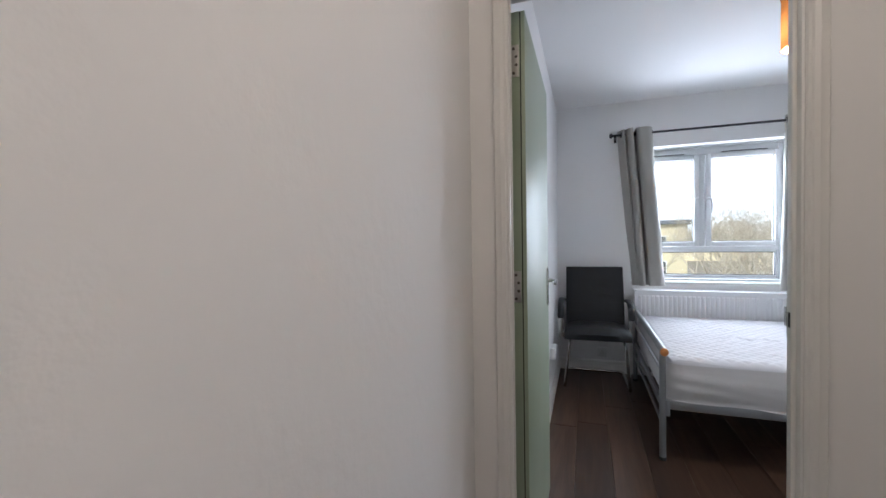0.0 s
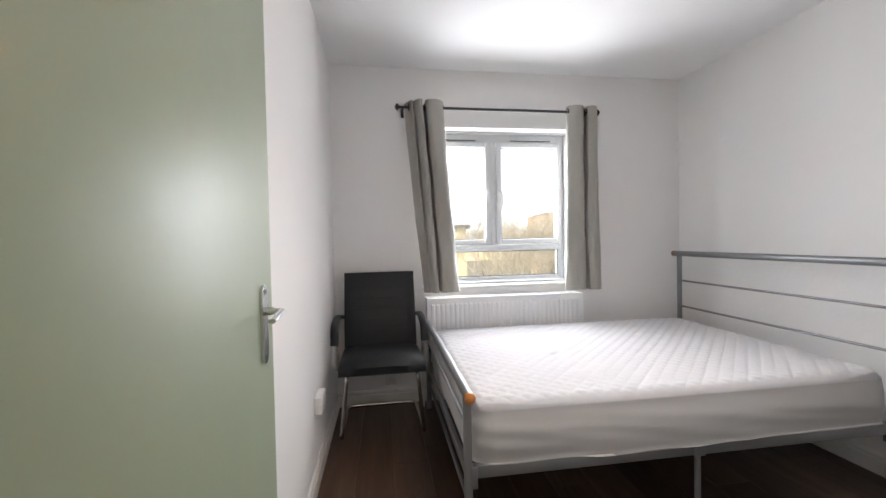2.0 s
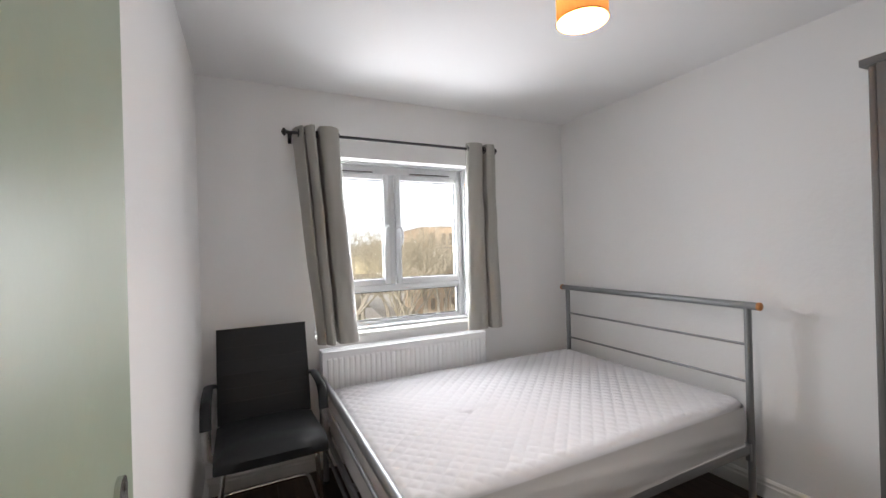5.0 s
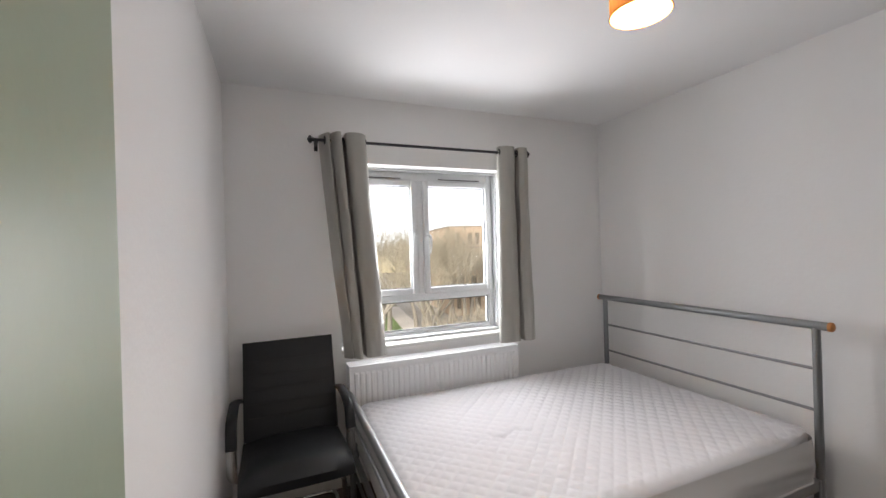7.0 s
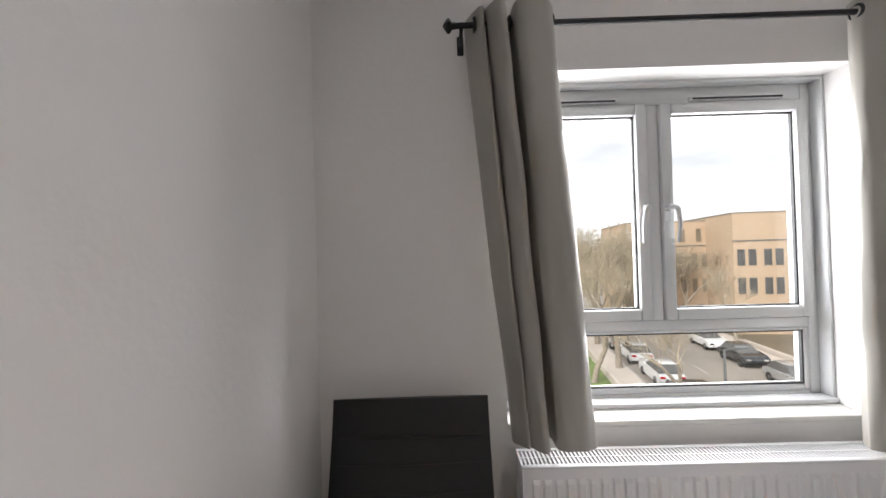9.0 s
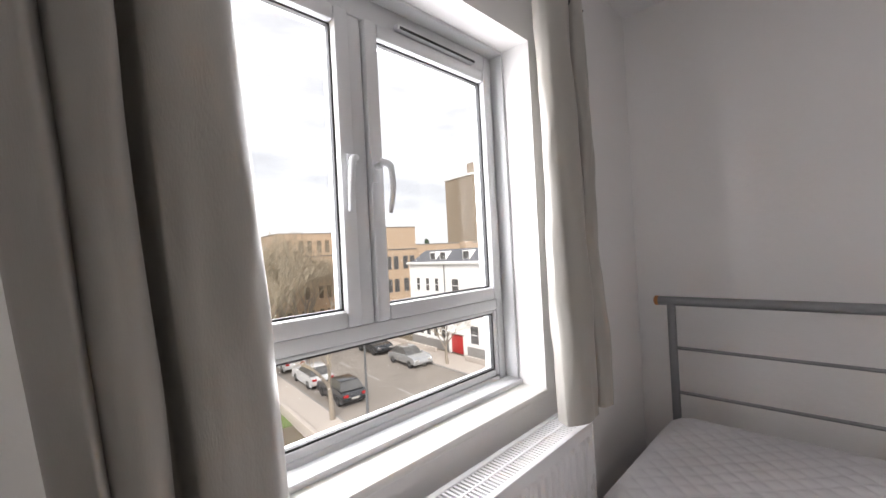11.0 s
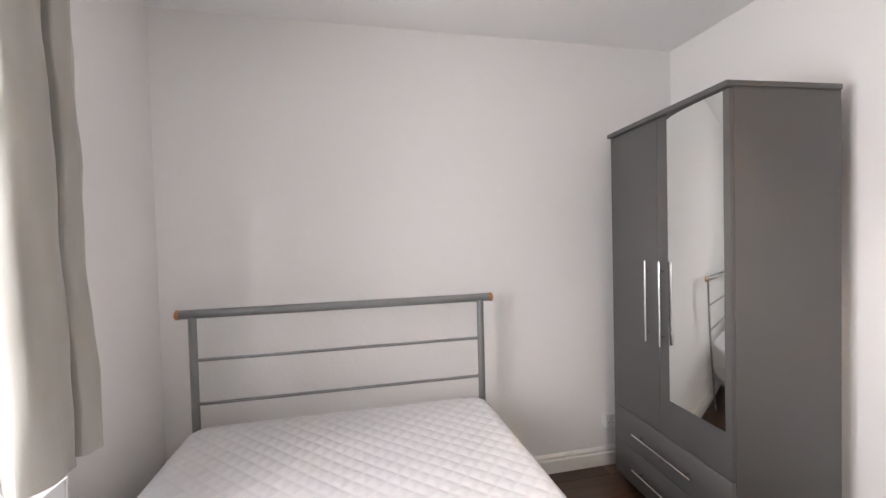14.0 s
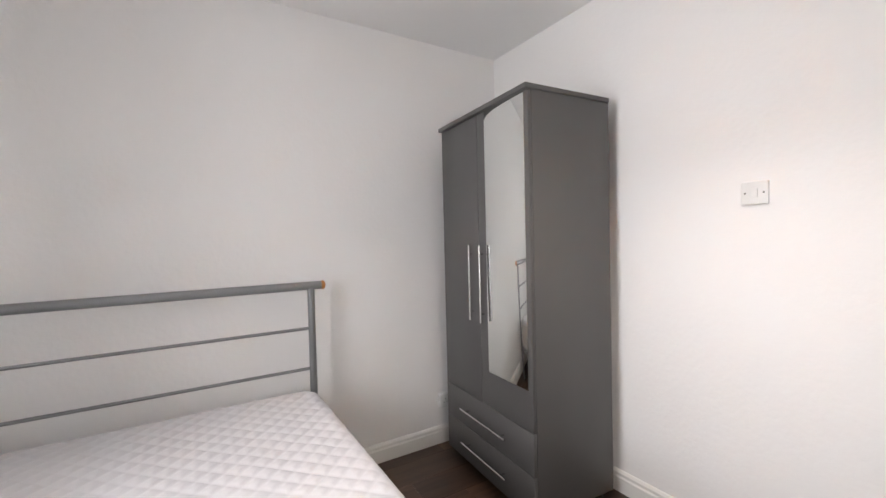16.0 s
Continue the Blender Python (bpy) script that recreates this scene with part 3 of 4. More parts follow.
bm = bmesh.new()
loop = []
R = 0.085
for cx, cy, a0 in ((MX1 - R, MY0 + R, -90), (MX1 - R, MY1 - R, 0), (MX0 + R, MY1 - R, 90), (MX0 + R, MY0 + R, 180)):
    for k in range(9):
        a = radians(a0 + 90 * k / 8)
        loop.append(Vector((cx + R * math.cos(a), cy + R * math.sin(a), 0)))
ring = []
for a, b in zip(loop, loop[1:] + loop[:1]):
    n = max(1, int((b - a).length / 0.018))
    ring += [a.lerp(b, k / n) for k in range(n)]
levels = 16
rows = []
for q in range(levels + 1):
    f = q / levels
    row = []
    for i, p in enumerate(ring):
        nrm = (ring[(i + 1) % len(ring)] - ring[i - 1]).normalized()
        nrm = Vector((nrm.y, -nrm.x, 0))
        zb = MZ0 - 0.014 + 0.010 * noise.noise((p.x * 5, p.y * 5, 0))
        z = zb + (MZ1 - 0.034 - zb) * f
        wr = 0.006 * noise.noise((p.x * 2.2 + p.y * 2.2, (z + 0.10 * p.x) * 26, 4.0)) * math.sin(math.pi * min(1, f * 1.15))
        wr += 0.009 * noise.noise((p.x * 1.1, p.y * 1.4, z * 4))
        bulge = 0.012 * math.sin(math.pi * f) + (0.004 if q == 0 else 0)
        inset = -0.001
        row.append(bm.verts.new(p + nrm * ((wr + bulge) * (1 - f ** 6) - inset) + Vector((0, 0, z))))
    rows.append(row)
for r0, r1 in zip(rows, rows[1:]):
    for i in range(len(ring)):
        j = (i + 1) % len(ring)
        bm.faces.new((r0[i], r0[j], r1[j], r1[i]))
bm.faces.new(rows[0])
part("skirt", bm, M_SKIRT, mattress, "wrinkled stretch cotton skirt", sharp=80)
bm = bmesh.new()
hem = [p + Vector((0, 0, MZ0 - 0.010 + 0.010 * noise.noise((p.x * 5, p.y * 5, 0)))) for p in ring]
tube(bm, hem + hem[:1], 0.0055, 6, caps=False)
part("hem", bm, M_SKIRT, mattress, "gathered elastic hem")

# ---- wardrobe ----
WA, WB, WYB, WYF, WT = 1.809, 2.601, 1.664, 2.150, 1.938
ward = thing("wardrobe", (2.205, 1.925, 0), "matt grey wardrobe with a mirror door and two drawers", "wardrobe")
bm = bmesh.new()
box(bm, WA, WA + 0.016, WYB, WYF - 0.018, 0.050, WT - 0.016, 0.001)
box(bm, WB - 0.016, WB, WYB, WYF - 0.018, 0.050, WT - 0.016, 0.001)
box(bm, WA + 0.016, WB - 0.016, WYB, WYB + 0.006, 0.050, WT - 0.016)
box(bm, WA + 0.016, WB - 0.016, WYB + 0.006, WYF - 0.02, 0.050, 0.066)
box(bm, WA + 0.016, WB - 0.016, WYB + 0.006, WYF - 0.02, 0.425, 0.441)
part("carcass", bm, M_WARD, ward)
part("top_board", boxed(WA - 0.006, WB + 0.006, WYB, WYF + 0.018, WT - 0.016, WT + 0.006, 0.003), M_WARD, ward)
ward.rotation_euler.z = radians(-4.0)
for x in (WA + 0.05, WB - 0.05):
    for y in (WYB + 0.05, WYF - 0.07):
        part("foot", lathe([(0.022, 0), (0.024, 0.006), (0.018, 0.051)], (x, y, 0), 14), M_BLACKP, ward, "black plastic foot")
XM = 2.216


def bar_handle(a, b, out, parent):
    """A thin bar on two stand-offs."""
    a, b = Vector(a), Vector(b)
    d = (b - a).normalized()
    o = Vector((0, out, 0))
    bm = tubed([a + o, b + o], 0.0055, 10)
    for p in (a + d * 0.045, b - d * 0.045):
        tube(bm, [p, p + o], 0.0042, 8)
    part("handle", bm, M_CHROME, parent, "slim chrome bar handle")


for x0, x1, hx in ((WA + 0.002, XM - 0.0015, 2.181), (XM + 0.0015, WB - 0.002, 2.284)):
    d = part("cabinet_door", boxed(x0, x1, WYF - 0.0165, WYF, 0.442, WT - 0.020, 0.0015), M_WARD, ward)
    bar_handle((hx, WYF, 0.862), (hx, WYF, 1.256), 0.020, d)
    if x0 < 1.9:
        mir = part("mirror", boxed(1.836, 2.142, WYF, WYF + 0.004, 0.622, 1.918, 0.001), M_MIRROR, d, "tall bevelled mirror panel")
for z0, z1, hz in ((0.247, 0.438, 0.347), (0.053, 0.244, 0.158)):
    d = part("drawer_front", boxed(WA + 0.002, WB - 0.002, WYF - 0.0165, WYF, z0, z1, 0.0015), M_WARD, ward)
    bar_handle((1.987, WYF, hz), (2.395, WYF, hz), 0.030, d)

# ---- radiator ----
rad = thing("radiator", (1.21, 4.35, 0.26), "white enamelled panel radiator under the window", "radiator")
RX0, RX1, RY0, RY1, RZ0, RZ1 = 0.612, 1.808, 4.283, 4.408, 0.245, 0.795


def ribbed_panel(y, out):
    bm = bmesh.new()
    prof = []
    x = RX0 + 0.004
    prof.append((x, 0.0))
    n = 33
    pitch = (RX1 - RX0 - 0.05) / n
    x = RX0 + 0.025
    for k in range(n):
        prof += [(x + 0.004, 0.0), (x + 0.009, 0.007), (x + pitch - 0.009, 0.007), (x + pitch - 0.004, 0.0)]
        x += pitch
    prof.append((RX1 - 0.004, 0.0))
    zs = [(RZ0, 0.0), (RZ0 + 0.03, 0.0), (RZ0 + 0.042, 1.0), (RZ1 - 0.050, 1.0), (RZ1 - 0.038, 0.0), (RZ1 - 0.004, 0.0)]
    rows = [[bm.verts.new((px, y + out * (0.004 + pd * w), z)) for px, pd in prof] for z, w in zs]
    back = [[bm.verts.new((px, y - out * 0.004, z)) for px, pd in prof] for z, w in zs]
    for g in (rows, back):
        for r0, r1 in zip(g, g[1:]):
            for k in range(len(prof) - 1):
                bm.faces.new((r0[k], r0[k + 1], r1[k + 1], r1[k]))
    for g0, g1 in ((rows[0], back[0]), (rows[-1], back[-1])):
        for k in range(len(prof) - 1):
            bm.faces.new((g0[k], g0[k + 1], g1[k + 1], g1[k]))
    return bm


part("front_panel", ribbed_panel(RY0 + 0.012, -1), M_RAD, rad, sharp=20)
part("back_panel", ribbed_panel(RY1 - 0.012, 1), M_RAD, rad, sharp=20)
for x in (RX0, RX1 - 0.004):
    part("side_panel", boxed(x, x + 0.004, RY0 + 0.004, RY1 - 0.004, RZ0 + 0.01, RZ1, 0.001), M_RAD, rad)
bm = bmesh.new()
box(bm, RX0, RX1, RY0 + 0.002, RY0 + 0.020, RZ1 - 0.004, RZ1 + 0.004, 0.002)
box(bm, RX0, RX1, RY1 - 0.020, RY1 - 0.002, RZ1 - 0.004, RZ1 + 0.004, 0.002)
box(bm, RX0, RX1, 4.343, 4.349, RZ1 - 0.004, RZ1 + 0.003)
x = RX0
while x < RX1 - 0.004:
    box(bm, x, x + 0.0062, RY0 + 0.020, RY1 - 0.020, RZ1 - 0.003, RZ1 + 0.002)
    x += 0.0130
part("top_grille", bm, M_RAD, rad, "slotted white top grille")
# solid block, coloured dark for the shade between the two panels
part("inner_shade", boxed(RX0 + 0.006, RX1 - 0.006, RY0 + 0.03, RY1 - 0.03, RZ0 + 0.03, RZ1 - 0.03), M_WARDD, rad, "dark block coloured as the shade between the panels")
for x in (RX0 - 0.035, RX1 + 0.022):
    bm = tubed(rounded([(x, 4.345, 0.0), (x, 4.345, 0.29), (x + (0.04 if x < 1 else -0.02), 4.345, 0.29)], 0.02), 0.0075, 10)
    part("pipe", bm, M_GLOSS, rad)

# ---- curtain rod and curtains ----
RODZ, RODY = 2.181, 4.345
rod = thing("curtain_rod", (1.2, RODY, RODZ), "black iron curtain rod with square finials", "curtain rod")
part("pole", tubed([(0.452, RODY, RODZ), (1.950, RODY, RODZ)], 0.0095, 14), M_IRON, rod)
for x, d in ((0.452, -1), (1.950, 1)):
    bm = lathe([(0.0095, 0), (0.013, d * 0.004), (0.011, d * 0.010), (0.026, d * 0.020), (0.024, d * 0.028), (0.004, d * 0.040), (0, d * 0.041)], (x, RODY, RODZ), 4, "x")
    part("finial", bm, M_IRON, rod)
for x in (0.470, 1.935):
    bm = tubed([(x, RODY, RODZ - 0.012), (x, YN - 0.004, RODZ - 0.012)], 0.006, 10)
    box(bm, x - 0.011, x + 0.011, YN - 0.006, YN, RODZ - 0.045, RODZ + 0.02, 0.002)
    part("bracket", bm, M_IRON, rod)


def curtain(label, top, bottom, ztop, zbot, profile, seed, grommets, lean):
    """Heavy cloth between two edges; profile is (across, out) through its folds, rings sit where it crosses the rod."""
    cloth = thing("curtain", ((top[0] + top[1]) / 2, RODY, ztop), label, "curtain", "window curtains")
    bm = bmesh.new()
    spans, steps, m = len(profile) - 1, 14, 70
    pts = [profile[0]] + list(profile) + [profile[-1]]
    flat = []
    for k in range(spans):
        a, b, c, d = pts[k:k + 4]
        for q in range(steps + (k == spans - 1)):
            u = q / steps
            flat.append(tuple(0.5 * (2 * b[i] + (c[i] - a[i]) * u + (2 * a[i] - 5 * b[i] + 4 * c[i] - d[i]) * u * u + (3 * b[i] - a[i] - 3 * c[i] + d[i]) * u ** 3) for i in (0, 1)))
    n = len(flat) - 1
    g = []
    for i, (px, py) in enumerate(flat):
        s = i / n
        line = []
        for j in range(m + 1):
            f = j / m
            z = ztop + (zbot - ztop) * f
            x0 = top[0] + (bottom[0] - top[0]) * f ** 1.15
            x1 = top[1] + (bottom[1] - top[1]) * f ** 1.15
            drift = 0.05 * math.sin(2.6 * f + seed) * math.sin(math.pi * s) * f
            x = x0 + (x1 - x0) * (px + drift)
            y = RODY - 0.014 * f + py * (1 - 0.2 * f + 0.12 * math.sin(3.1 * f + seed))
            w = 0.015 * noise.noise((s * 5 + seed, f * 3, 0.7)) + 0.006 * noise.noise((s * 8 + f * 5, f * 7 - s * 3, seed)) + 0.009 * noise.noise((s * 13 + seed, f * 3.0, 3.7)) + 0.004 * noise.noise((s * 22 + seed, f * 12, 6.7))
            y += w * min(1, f * 6) + lean * f
            x += 0.006 * noise.noise((s * 4 + seed, f * 4, 8.0)) * min(1, f * 6)
            y = min(y, YN - 0.012)
            z += 0.006 * noise.noise((s * 6, seed, 1.0)) * f
            line.append(bm.verts.new((x, y, z)))
        g.append(line)
    for i in range(n):
        for j in range(m):
            bm.faces.new((g[i][j], g[i + 1][j], g[i + 1][j + 1], g[i][j + 1]))
    bmesh.ops.recalc_face_normals(bm, faces=bm.faces)
    bmesh.ops.solidify(bm, geom=bm.faces[:], thickness=0.0025)
    part("cloth", bm, M_CURT, cloth, sharp=80)
    for x in grommets:
        bm = bmesh.new()
        pts = [(x, RODY + 0.021 * math.cos(a), RODZ + 0.021 * math.sin(a)) for a in (2 * math.pi * k / 20 for k in range(21))]
        tube(bm, pts, 0.0050, 8, caps=False)
        part("grommet", bm, M_IRON, cloth, "black metal eyelet ring")
    return cloth


LEFT_FOLDS = ((0.0, 0.070), (0.02, 0.040), (0.10, -0.005), (0.17, -0.030), (0.20, -0.005), (0.215, 0.020), (0.24, -0.020), (0.32, -0.055), (0.40, -0.060), (0.435, -0.020),
              (0.445, 0.085), (0.52, 0.088), (0.53, -0.010), (0.55, -0.045), (0.66, -0.062), (0.82, -0.060), (0.94, -0.030), (1.0, 0.010), (0.97, 0.045))
RIGHT_FOLDS = ((0.05, 0.045), (0.0, 0.010), (0.05, -0.030), (0.25, -0.055), (0.44, -0.045), (0.54, -0.010), (0.56, 0.045), (0.61, 0.050), (0.63, -0.005), (0.66, -0.035), (0.80, -0.046),
               (0.94, -0.030), (1.0, 0.005), (0.96, 0.045))
curtain("grey satin eyelet curtain drawn to the wall side", (0.486, 0.765), (0.602, 0.860), 2.222, 0.836, LEFT_FOLDS, 1.3, (0.512, 0.571, 0.624, 0.760), 0.004)
curtain("grey satin eyelet curtain hanging over the radiator end", (1.722, 1.966), (1.672, 1.962), 2.222, 0.822, RIGHT_FOLDS, 4.1, (1.726, 1.855, 1.876, 1.958), -0.028)

# ---- chair ----
chair = thing("cantilever_chair", (0.285, 4.0, 0), "black faux leather cantilever chair with chrome tube legs", "chair")
CXM = 0.283


def slab(path, width, thick, crown=0.012, n=14):
    """A padded sheet along a (y, z) path, wider than thick, with soft edges."""
    bm = bmesh.new()
    pts = [Vector((0, y, z)) for y, z in path]
    rings = []
    for i, p in enumerate(pts):
        d = (pts[min(i + 1, len(pts) - 1)] - pts[max(i - 1, 0)]).normalized()
        nv = Vector((0, -d.z, d.y))
        w = (width[i] if isinstance(width, (list, tuple)) else width) / 2
        endf = 0.55 if i in (0, len(pts) - 1) else 1.0
        ring = []
        for k in range(n):
            u = -1 + 2 * k / (n - 1)
            t = thick / 2 * (1 - abs(u) ** 6 * 0.75) * endf
            ring.append(p + Vector((CXM + u * w, 0, 0)) + nv * (t + crown * (1 - u * u) * endf))
        for k in range(n - 1, -1, -1):
            u = -1 + 2 * k / (n - 1)
            t = thick / 2 * (1 - abs(u) ** 6 * 0.75) * endf
            ring.append(p + Vector((CXM + u * w, 0, 0)) - nv * t)
        rings.append([bm.verts.new(v) for v in ring])
    for r0, r1 in zip(rings, rings[1:]):
        for k in range(len(r0)):
            bm.faces.new((r0[k], r0[(k + 1) % len(r0)], r1[(k + 1) % len(r0)], r1[k]))
    bm.faces.new(rings[0])
    bm.faces.new(rings[-1])
    return bm


def arc(pts, radius, steps=8):
    return [(p.y, p.z) for p in rounded([(0, y, z) for y, z in pts], radius, steps)]


part("seat", slab([(3.706, 0.464), (3.712, 0.486), (3.735, 0.503), (3.79, 0.510), (3.92, 0.500), (4.05, 0.488), (4.16, 0.480), (4.20, 0.486)], 0.495, 0.080, 0.012), M_LEATHER, chair, sharp=60)
back_path = [(4.190, 0.500), (4.205, 0.54), (4.218, 0.60), (4.232, 0.66), (4.250, 0.72), (4.272, 0.78), (4.296, 0.84), (4.318, 0.90), (4.336, 0.965), (4.342, 0.998)]
backrest = part("backrest", slab(list(reversed(back_path)), 0.488, 0.046, 0.010), M_LEATHER, chair, sharp=60)
for z, y in ((0.62, 4.236), (0.69, 4.252), (0.76, 4.275), (0.83, 4.302), (0.90, 4.328)):
    part("seam", tubed([(CXM - 0.225, y - 0.041, z), (CXM, y - 0.0515, z), (CXM + 0.225, y - 0.041, z)], 0.0012, 6), M_LEATHER, backrest, "stitched black seam")
for s in (-1, 1):
    x = CXM + s * 0.225
    bm = tubed(rounded([(x - s * 0.02, 4.02, 0.430), (x - s * 0.015, 3.84, 0.425), (x + s * 0.030, 3.90, 0.013), (x + s * 0.018, 4.375, 0.030), (CXM, 4.375, 0.032)], 0.055, 7), 0.0125, 14)
    part("leg", bm, M_CHROME, chair, "curved chrome tube leg")
    xa = CXM + s * (0.268 if s > 0 else 0.282)
    bm = tubed(rounded([(xa - s * 0.018, 4.272, 0.700), (xa, 4.215, 0.715), (xa, 4.06, 0.715), (xa, 3.940, 0.695), (xa, 3.915, 0.590)], 0.06, 7), 0.0250, 16, flat=0.5)
    arm = part("armrest", bm, M_LEATHER, chair, "black padded armrest")
    bm = tubed(rounded([(xa, 3.917, 0.600), (xa, 3.920, 0.455), (xa - s * 0.060, 3.930, 0.440)], 0.03, 6), 0.0230, 16, flat=0.16)
    part("arm_support", bm, M_CHROME, arm, "flat chrome armrest support")
    bm = tubed([(xa - s * 0.010, 4.268, 0.700), (CXM + s * 0.205, 4.278, 0.690)], 0.010, 10)
    part("arm_bracket", bm, M_CHROME, arm, "chrome bracket behind the backrest")

chair.rotation_euler.z = radians(1.2)

# ---- pendant lamp ----
LX, LY, LZB = 1.098, 2.548, 2.083
lamp_t = thing("pendant_lamp", (LX, LY, ZC), "lit pendant lamp with an orange fabric drum shade", "ceiling lamp")
part("ceiling_rose", lathe([(0.048, 0), (0.048, -0.008), (0.040, -0.020), (0.012, -0.026), (0, -0.026)], (LX, LY, ZC), 24), M_SOCKET, lamp_t, "white plastic ceiling rose")
part("cable", tubed([(LX, LY, ZC - 0.024), (LX, LY, 2.30)], 0.0035, 8), M_SOCKET, lamp_t)
part("lamp_holder", lathe([(0.010, 0.065), (0.017, 0.05), (0.019, 0.0), (0.017, -0.012), (0, -0.012)], (LX, LY, 2.245), 16), M_SOCKET, lamp_t, "white lamp holder")
bm = bmesh.new()
seg = 48
rings = []
for r, z in ((0.073, LZB), (0.073, LZB + 0.225), (0.0712, LZB + 0.225), (0.0712, LZB)):
    rings.append([bm.verts.new((LX + r * math.cos(2 * math.pi * k / seg), LY + r * math.sin(2 * math.pi * k / seg), z)) for k in range(seg)])
for k in range(seg):
    j = (k + 1) % seg
    bm.faces.new((rings[0][k], rings[0][j], rings[1][j], rings[1][k]))
shade = part("shade", bm, M_SHADE, lamp_t, "orange woven fabric drum shade", sharp=60)
for z in (LZB, LZB + 0.225):
    pts = [(LX + 0.0735 * math.cos(2 * math.pi * k / 40), LY + 0.0735 * math.sin(2 * math.pi * k / 40), z) for k in range(41)]
    part("rim", tubed(pts, 0.0022, 6, caps=False), M_SHADE, shade)
for k in range(3):
    a = 2 * math.pi * k / 3
    part("spoke", tubed([(LX + 0.018 * math.cos(a), LY + 0.018 * math.sin(a), 2.285), (LX + 0.072 * math.cos(a), LY + 0.072 * math.sin(a), 2.300)], 0.0015, 6), M_SOCKET, shade, "white wire spoke")
bulb_prof = [(0.013, 0.0), (0.015, -0.012), (0.026, -0.035), (0.030, -0.058), (0.024, -0.080), (0.012, -0.091), (0, -0.094)]
part("bulb", lathe(bulb_prof, (LX, LY, 2.232), 20), M_BULB, lamp_t, "glowing warm bulb").visible_shadow = False

# ---- corridor lamp: unseen fixture, added to carry the warm light ----
cl = thing("flush_ceiling_light", (0.60, 0.25, ZC), "unseen round opal ceiling light added to light the corridor", "ceiling light")
part("base", lathe([(0.13, 0), (0.13, -0.02), (0, -0.02)], (0.60, 0.25, ZC), 32), M_SOCKET, cl)
part("diffuser", lathe([(0.125, -0.02), (0.118, -0.055), (0.08, -0.075), (0, -0.082)], (0.60, 0.25, ZC), 32), M_DIFF, cl, "glowing opal diffuser of the added light").visible_shadow = False


# ---- sockets and switch ----
def wall_plate(name, label, category, w, h, depth, m, holes=(), rocker=False):
    """A plate in the local x-z plane, facing local -y, put at m."""
    ob = new(name)
    HOME[ob.name] = Vector((0, 0, 0))
    tagged(ob, label, category)
    part("faceplate", boxed(-w / 2, w / 2, -depth, 0, -h / 2, h / 2, 0.004, 3), M_SOCKET, ob)
    for x in holes:
        for dx, dz, a, b in ((0, 0.011, 0.004, 0.008), (-0.011, -0.008, 0.007, 0.004), (0.011, -0.008, 0.007, 0.004)):
            part("socket_hole", boxed(x + dx - a / 2, x + dx + a / 2, -depth - 0.0006, -depth + 0.001, dz - b / 2, dz + b / 2), M_WARDD, ob, "dark socket hole")
        part("rocker", boxed(x - 0.006, x + 0.006, -depth - 0.004, -depth + 0.001, 0.022, 0.037, 0.0015), M_SOCKET, ob)
    if rocker:
        bm = boxed(-0.011, 0.011, -depth - 0.005, -depth + 0.001, -0.017, 0.017, 0.002)
        part("rocker", bm, M_SOCKET, ob)
        for x in (-0.030, 0.030):
            part("screw", lathe([(0.0035, -depth - 0.0008), (0.0035, -depth + 0.001), (0, -depth + 0.001)], (x, 0, 0), 10, "y"), M_SCREW, ob)
    ob.matrix_world = m
    return ob


wall_plate("light_switch", "white plastic single light switch on the wall", "light switch", 0.087, 0.087, 0.012, pose(1.232, YS, 1.437, 0, 0, 180), rocker=True)
wall_plate("wall_socket", "white double wall socket near the wardrobe", "wall socket", 0.146, 0.086, 0.030, pose(XE, 2.035, 0.270, 0, 0, -90), (-0.036, 0.036))
wall_plate("wall_socket", "white double wall socket beside the chair", "wall socket", 0.146, 0.086, 0.038, pose(XW, 3.53, 0.405, 0, 0, 90), (-0.036, 0.036))
wall_plate("wall_socket", "white single wall socket low behind the chair", "wall socket", 0.086, 0.086, 0.012, pose(0.345, YN, 0.185, 0, 0, 0), (0.0,))


# ---- the street outside ----
GZ = -8.0
TURN = Matrix.Rotation(radians(-8), 4, "Z")
M_GRASS = mat("lawn", (0.11, 0.155, 0.045), 0.9, vary=0.4, scale=0.6, bump=0.3, fine=12)
M_ASPH = mat("worn asphalt", (0.23, 0.205, 0.18), 0.85, vary=0.25, scale=0.7, bump=0.2, fine=30)
M_PAVE = mat("concrete paving", (0.42, 0.375, 0.335), 0.85, vary=0.12, scale=1.1, bump=0.1)
M_KERB = mat("kerb stone", (0.24, 0.23, 0.22), 0.8, vary=0.1)
M_LINE = mat("worn white road paint", (0.36, 0.35, 0.33), 0.7, vary=0.15, scale=5)
M_EARTH = mat("winter scrub ground", (0.13, 0.105, 0.07), 0.95, vary=0.35, scale=0.15, bump=0.2, fine=3)
M_WHITER = mat("white stucco", (0.78, 0.78, 0.77), 0.85, vary=0.05, scale=0.8)
M_SLATE = mat("slate roof", (0.12, 0.125, 0.14), 0.9, spec=0.15, vary=0.2, scale=2.5, bump=0.3, fine=8)
M_PANEW = mat("dark window pane", (0.085, 0.085, 0.085), 0.12, vary=0.3, scale=1)
# pane colour lifted to paint haze over the far wing's windows
M_PANEG = mat("haze paled window pane", (0.17, 0.14, 0.105), 0.2, vary=0.4, scale=0.5)
M_RED = mat("red door paint", (0.50, 0.035, 0.035), 0.4)
M_BROWNB = mat("brown brick tower", (0.25, 0.20, 0.145), 0.9, vary=0.1, scale=0.3)
M_CREAM = mat("cream render", (0.55, 0.46, 0.30), 0.85, vary=0.08, scale=0.5)
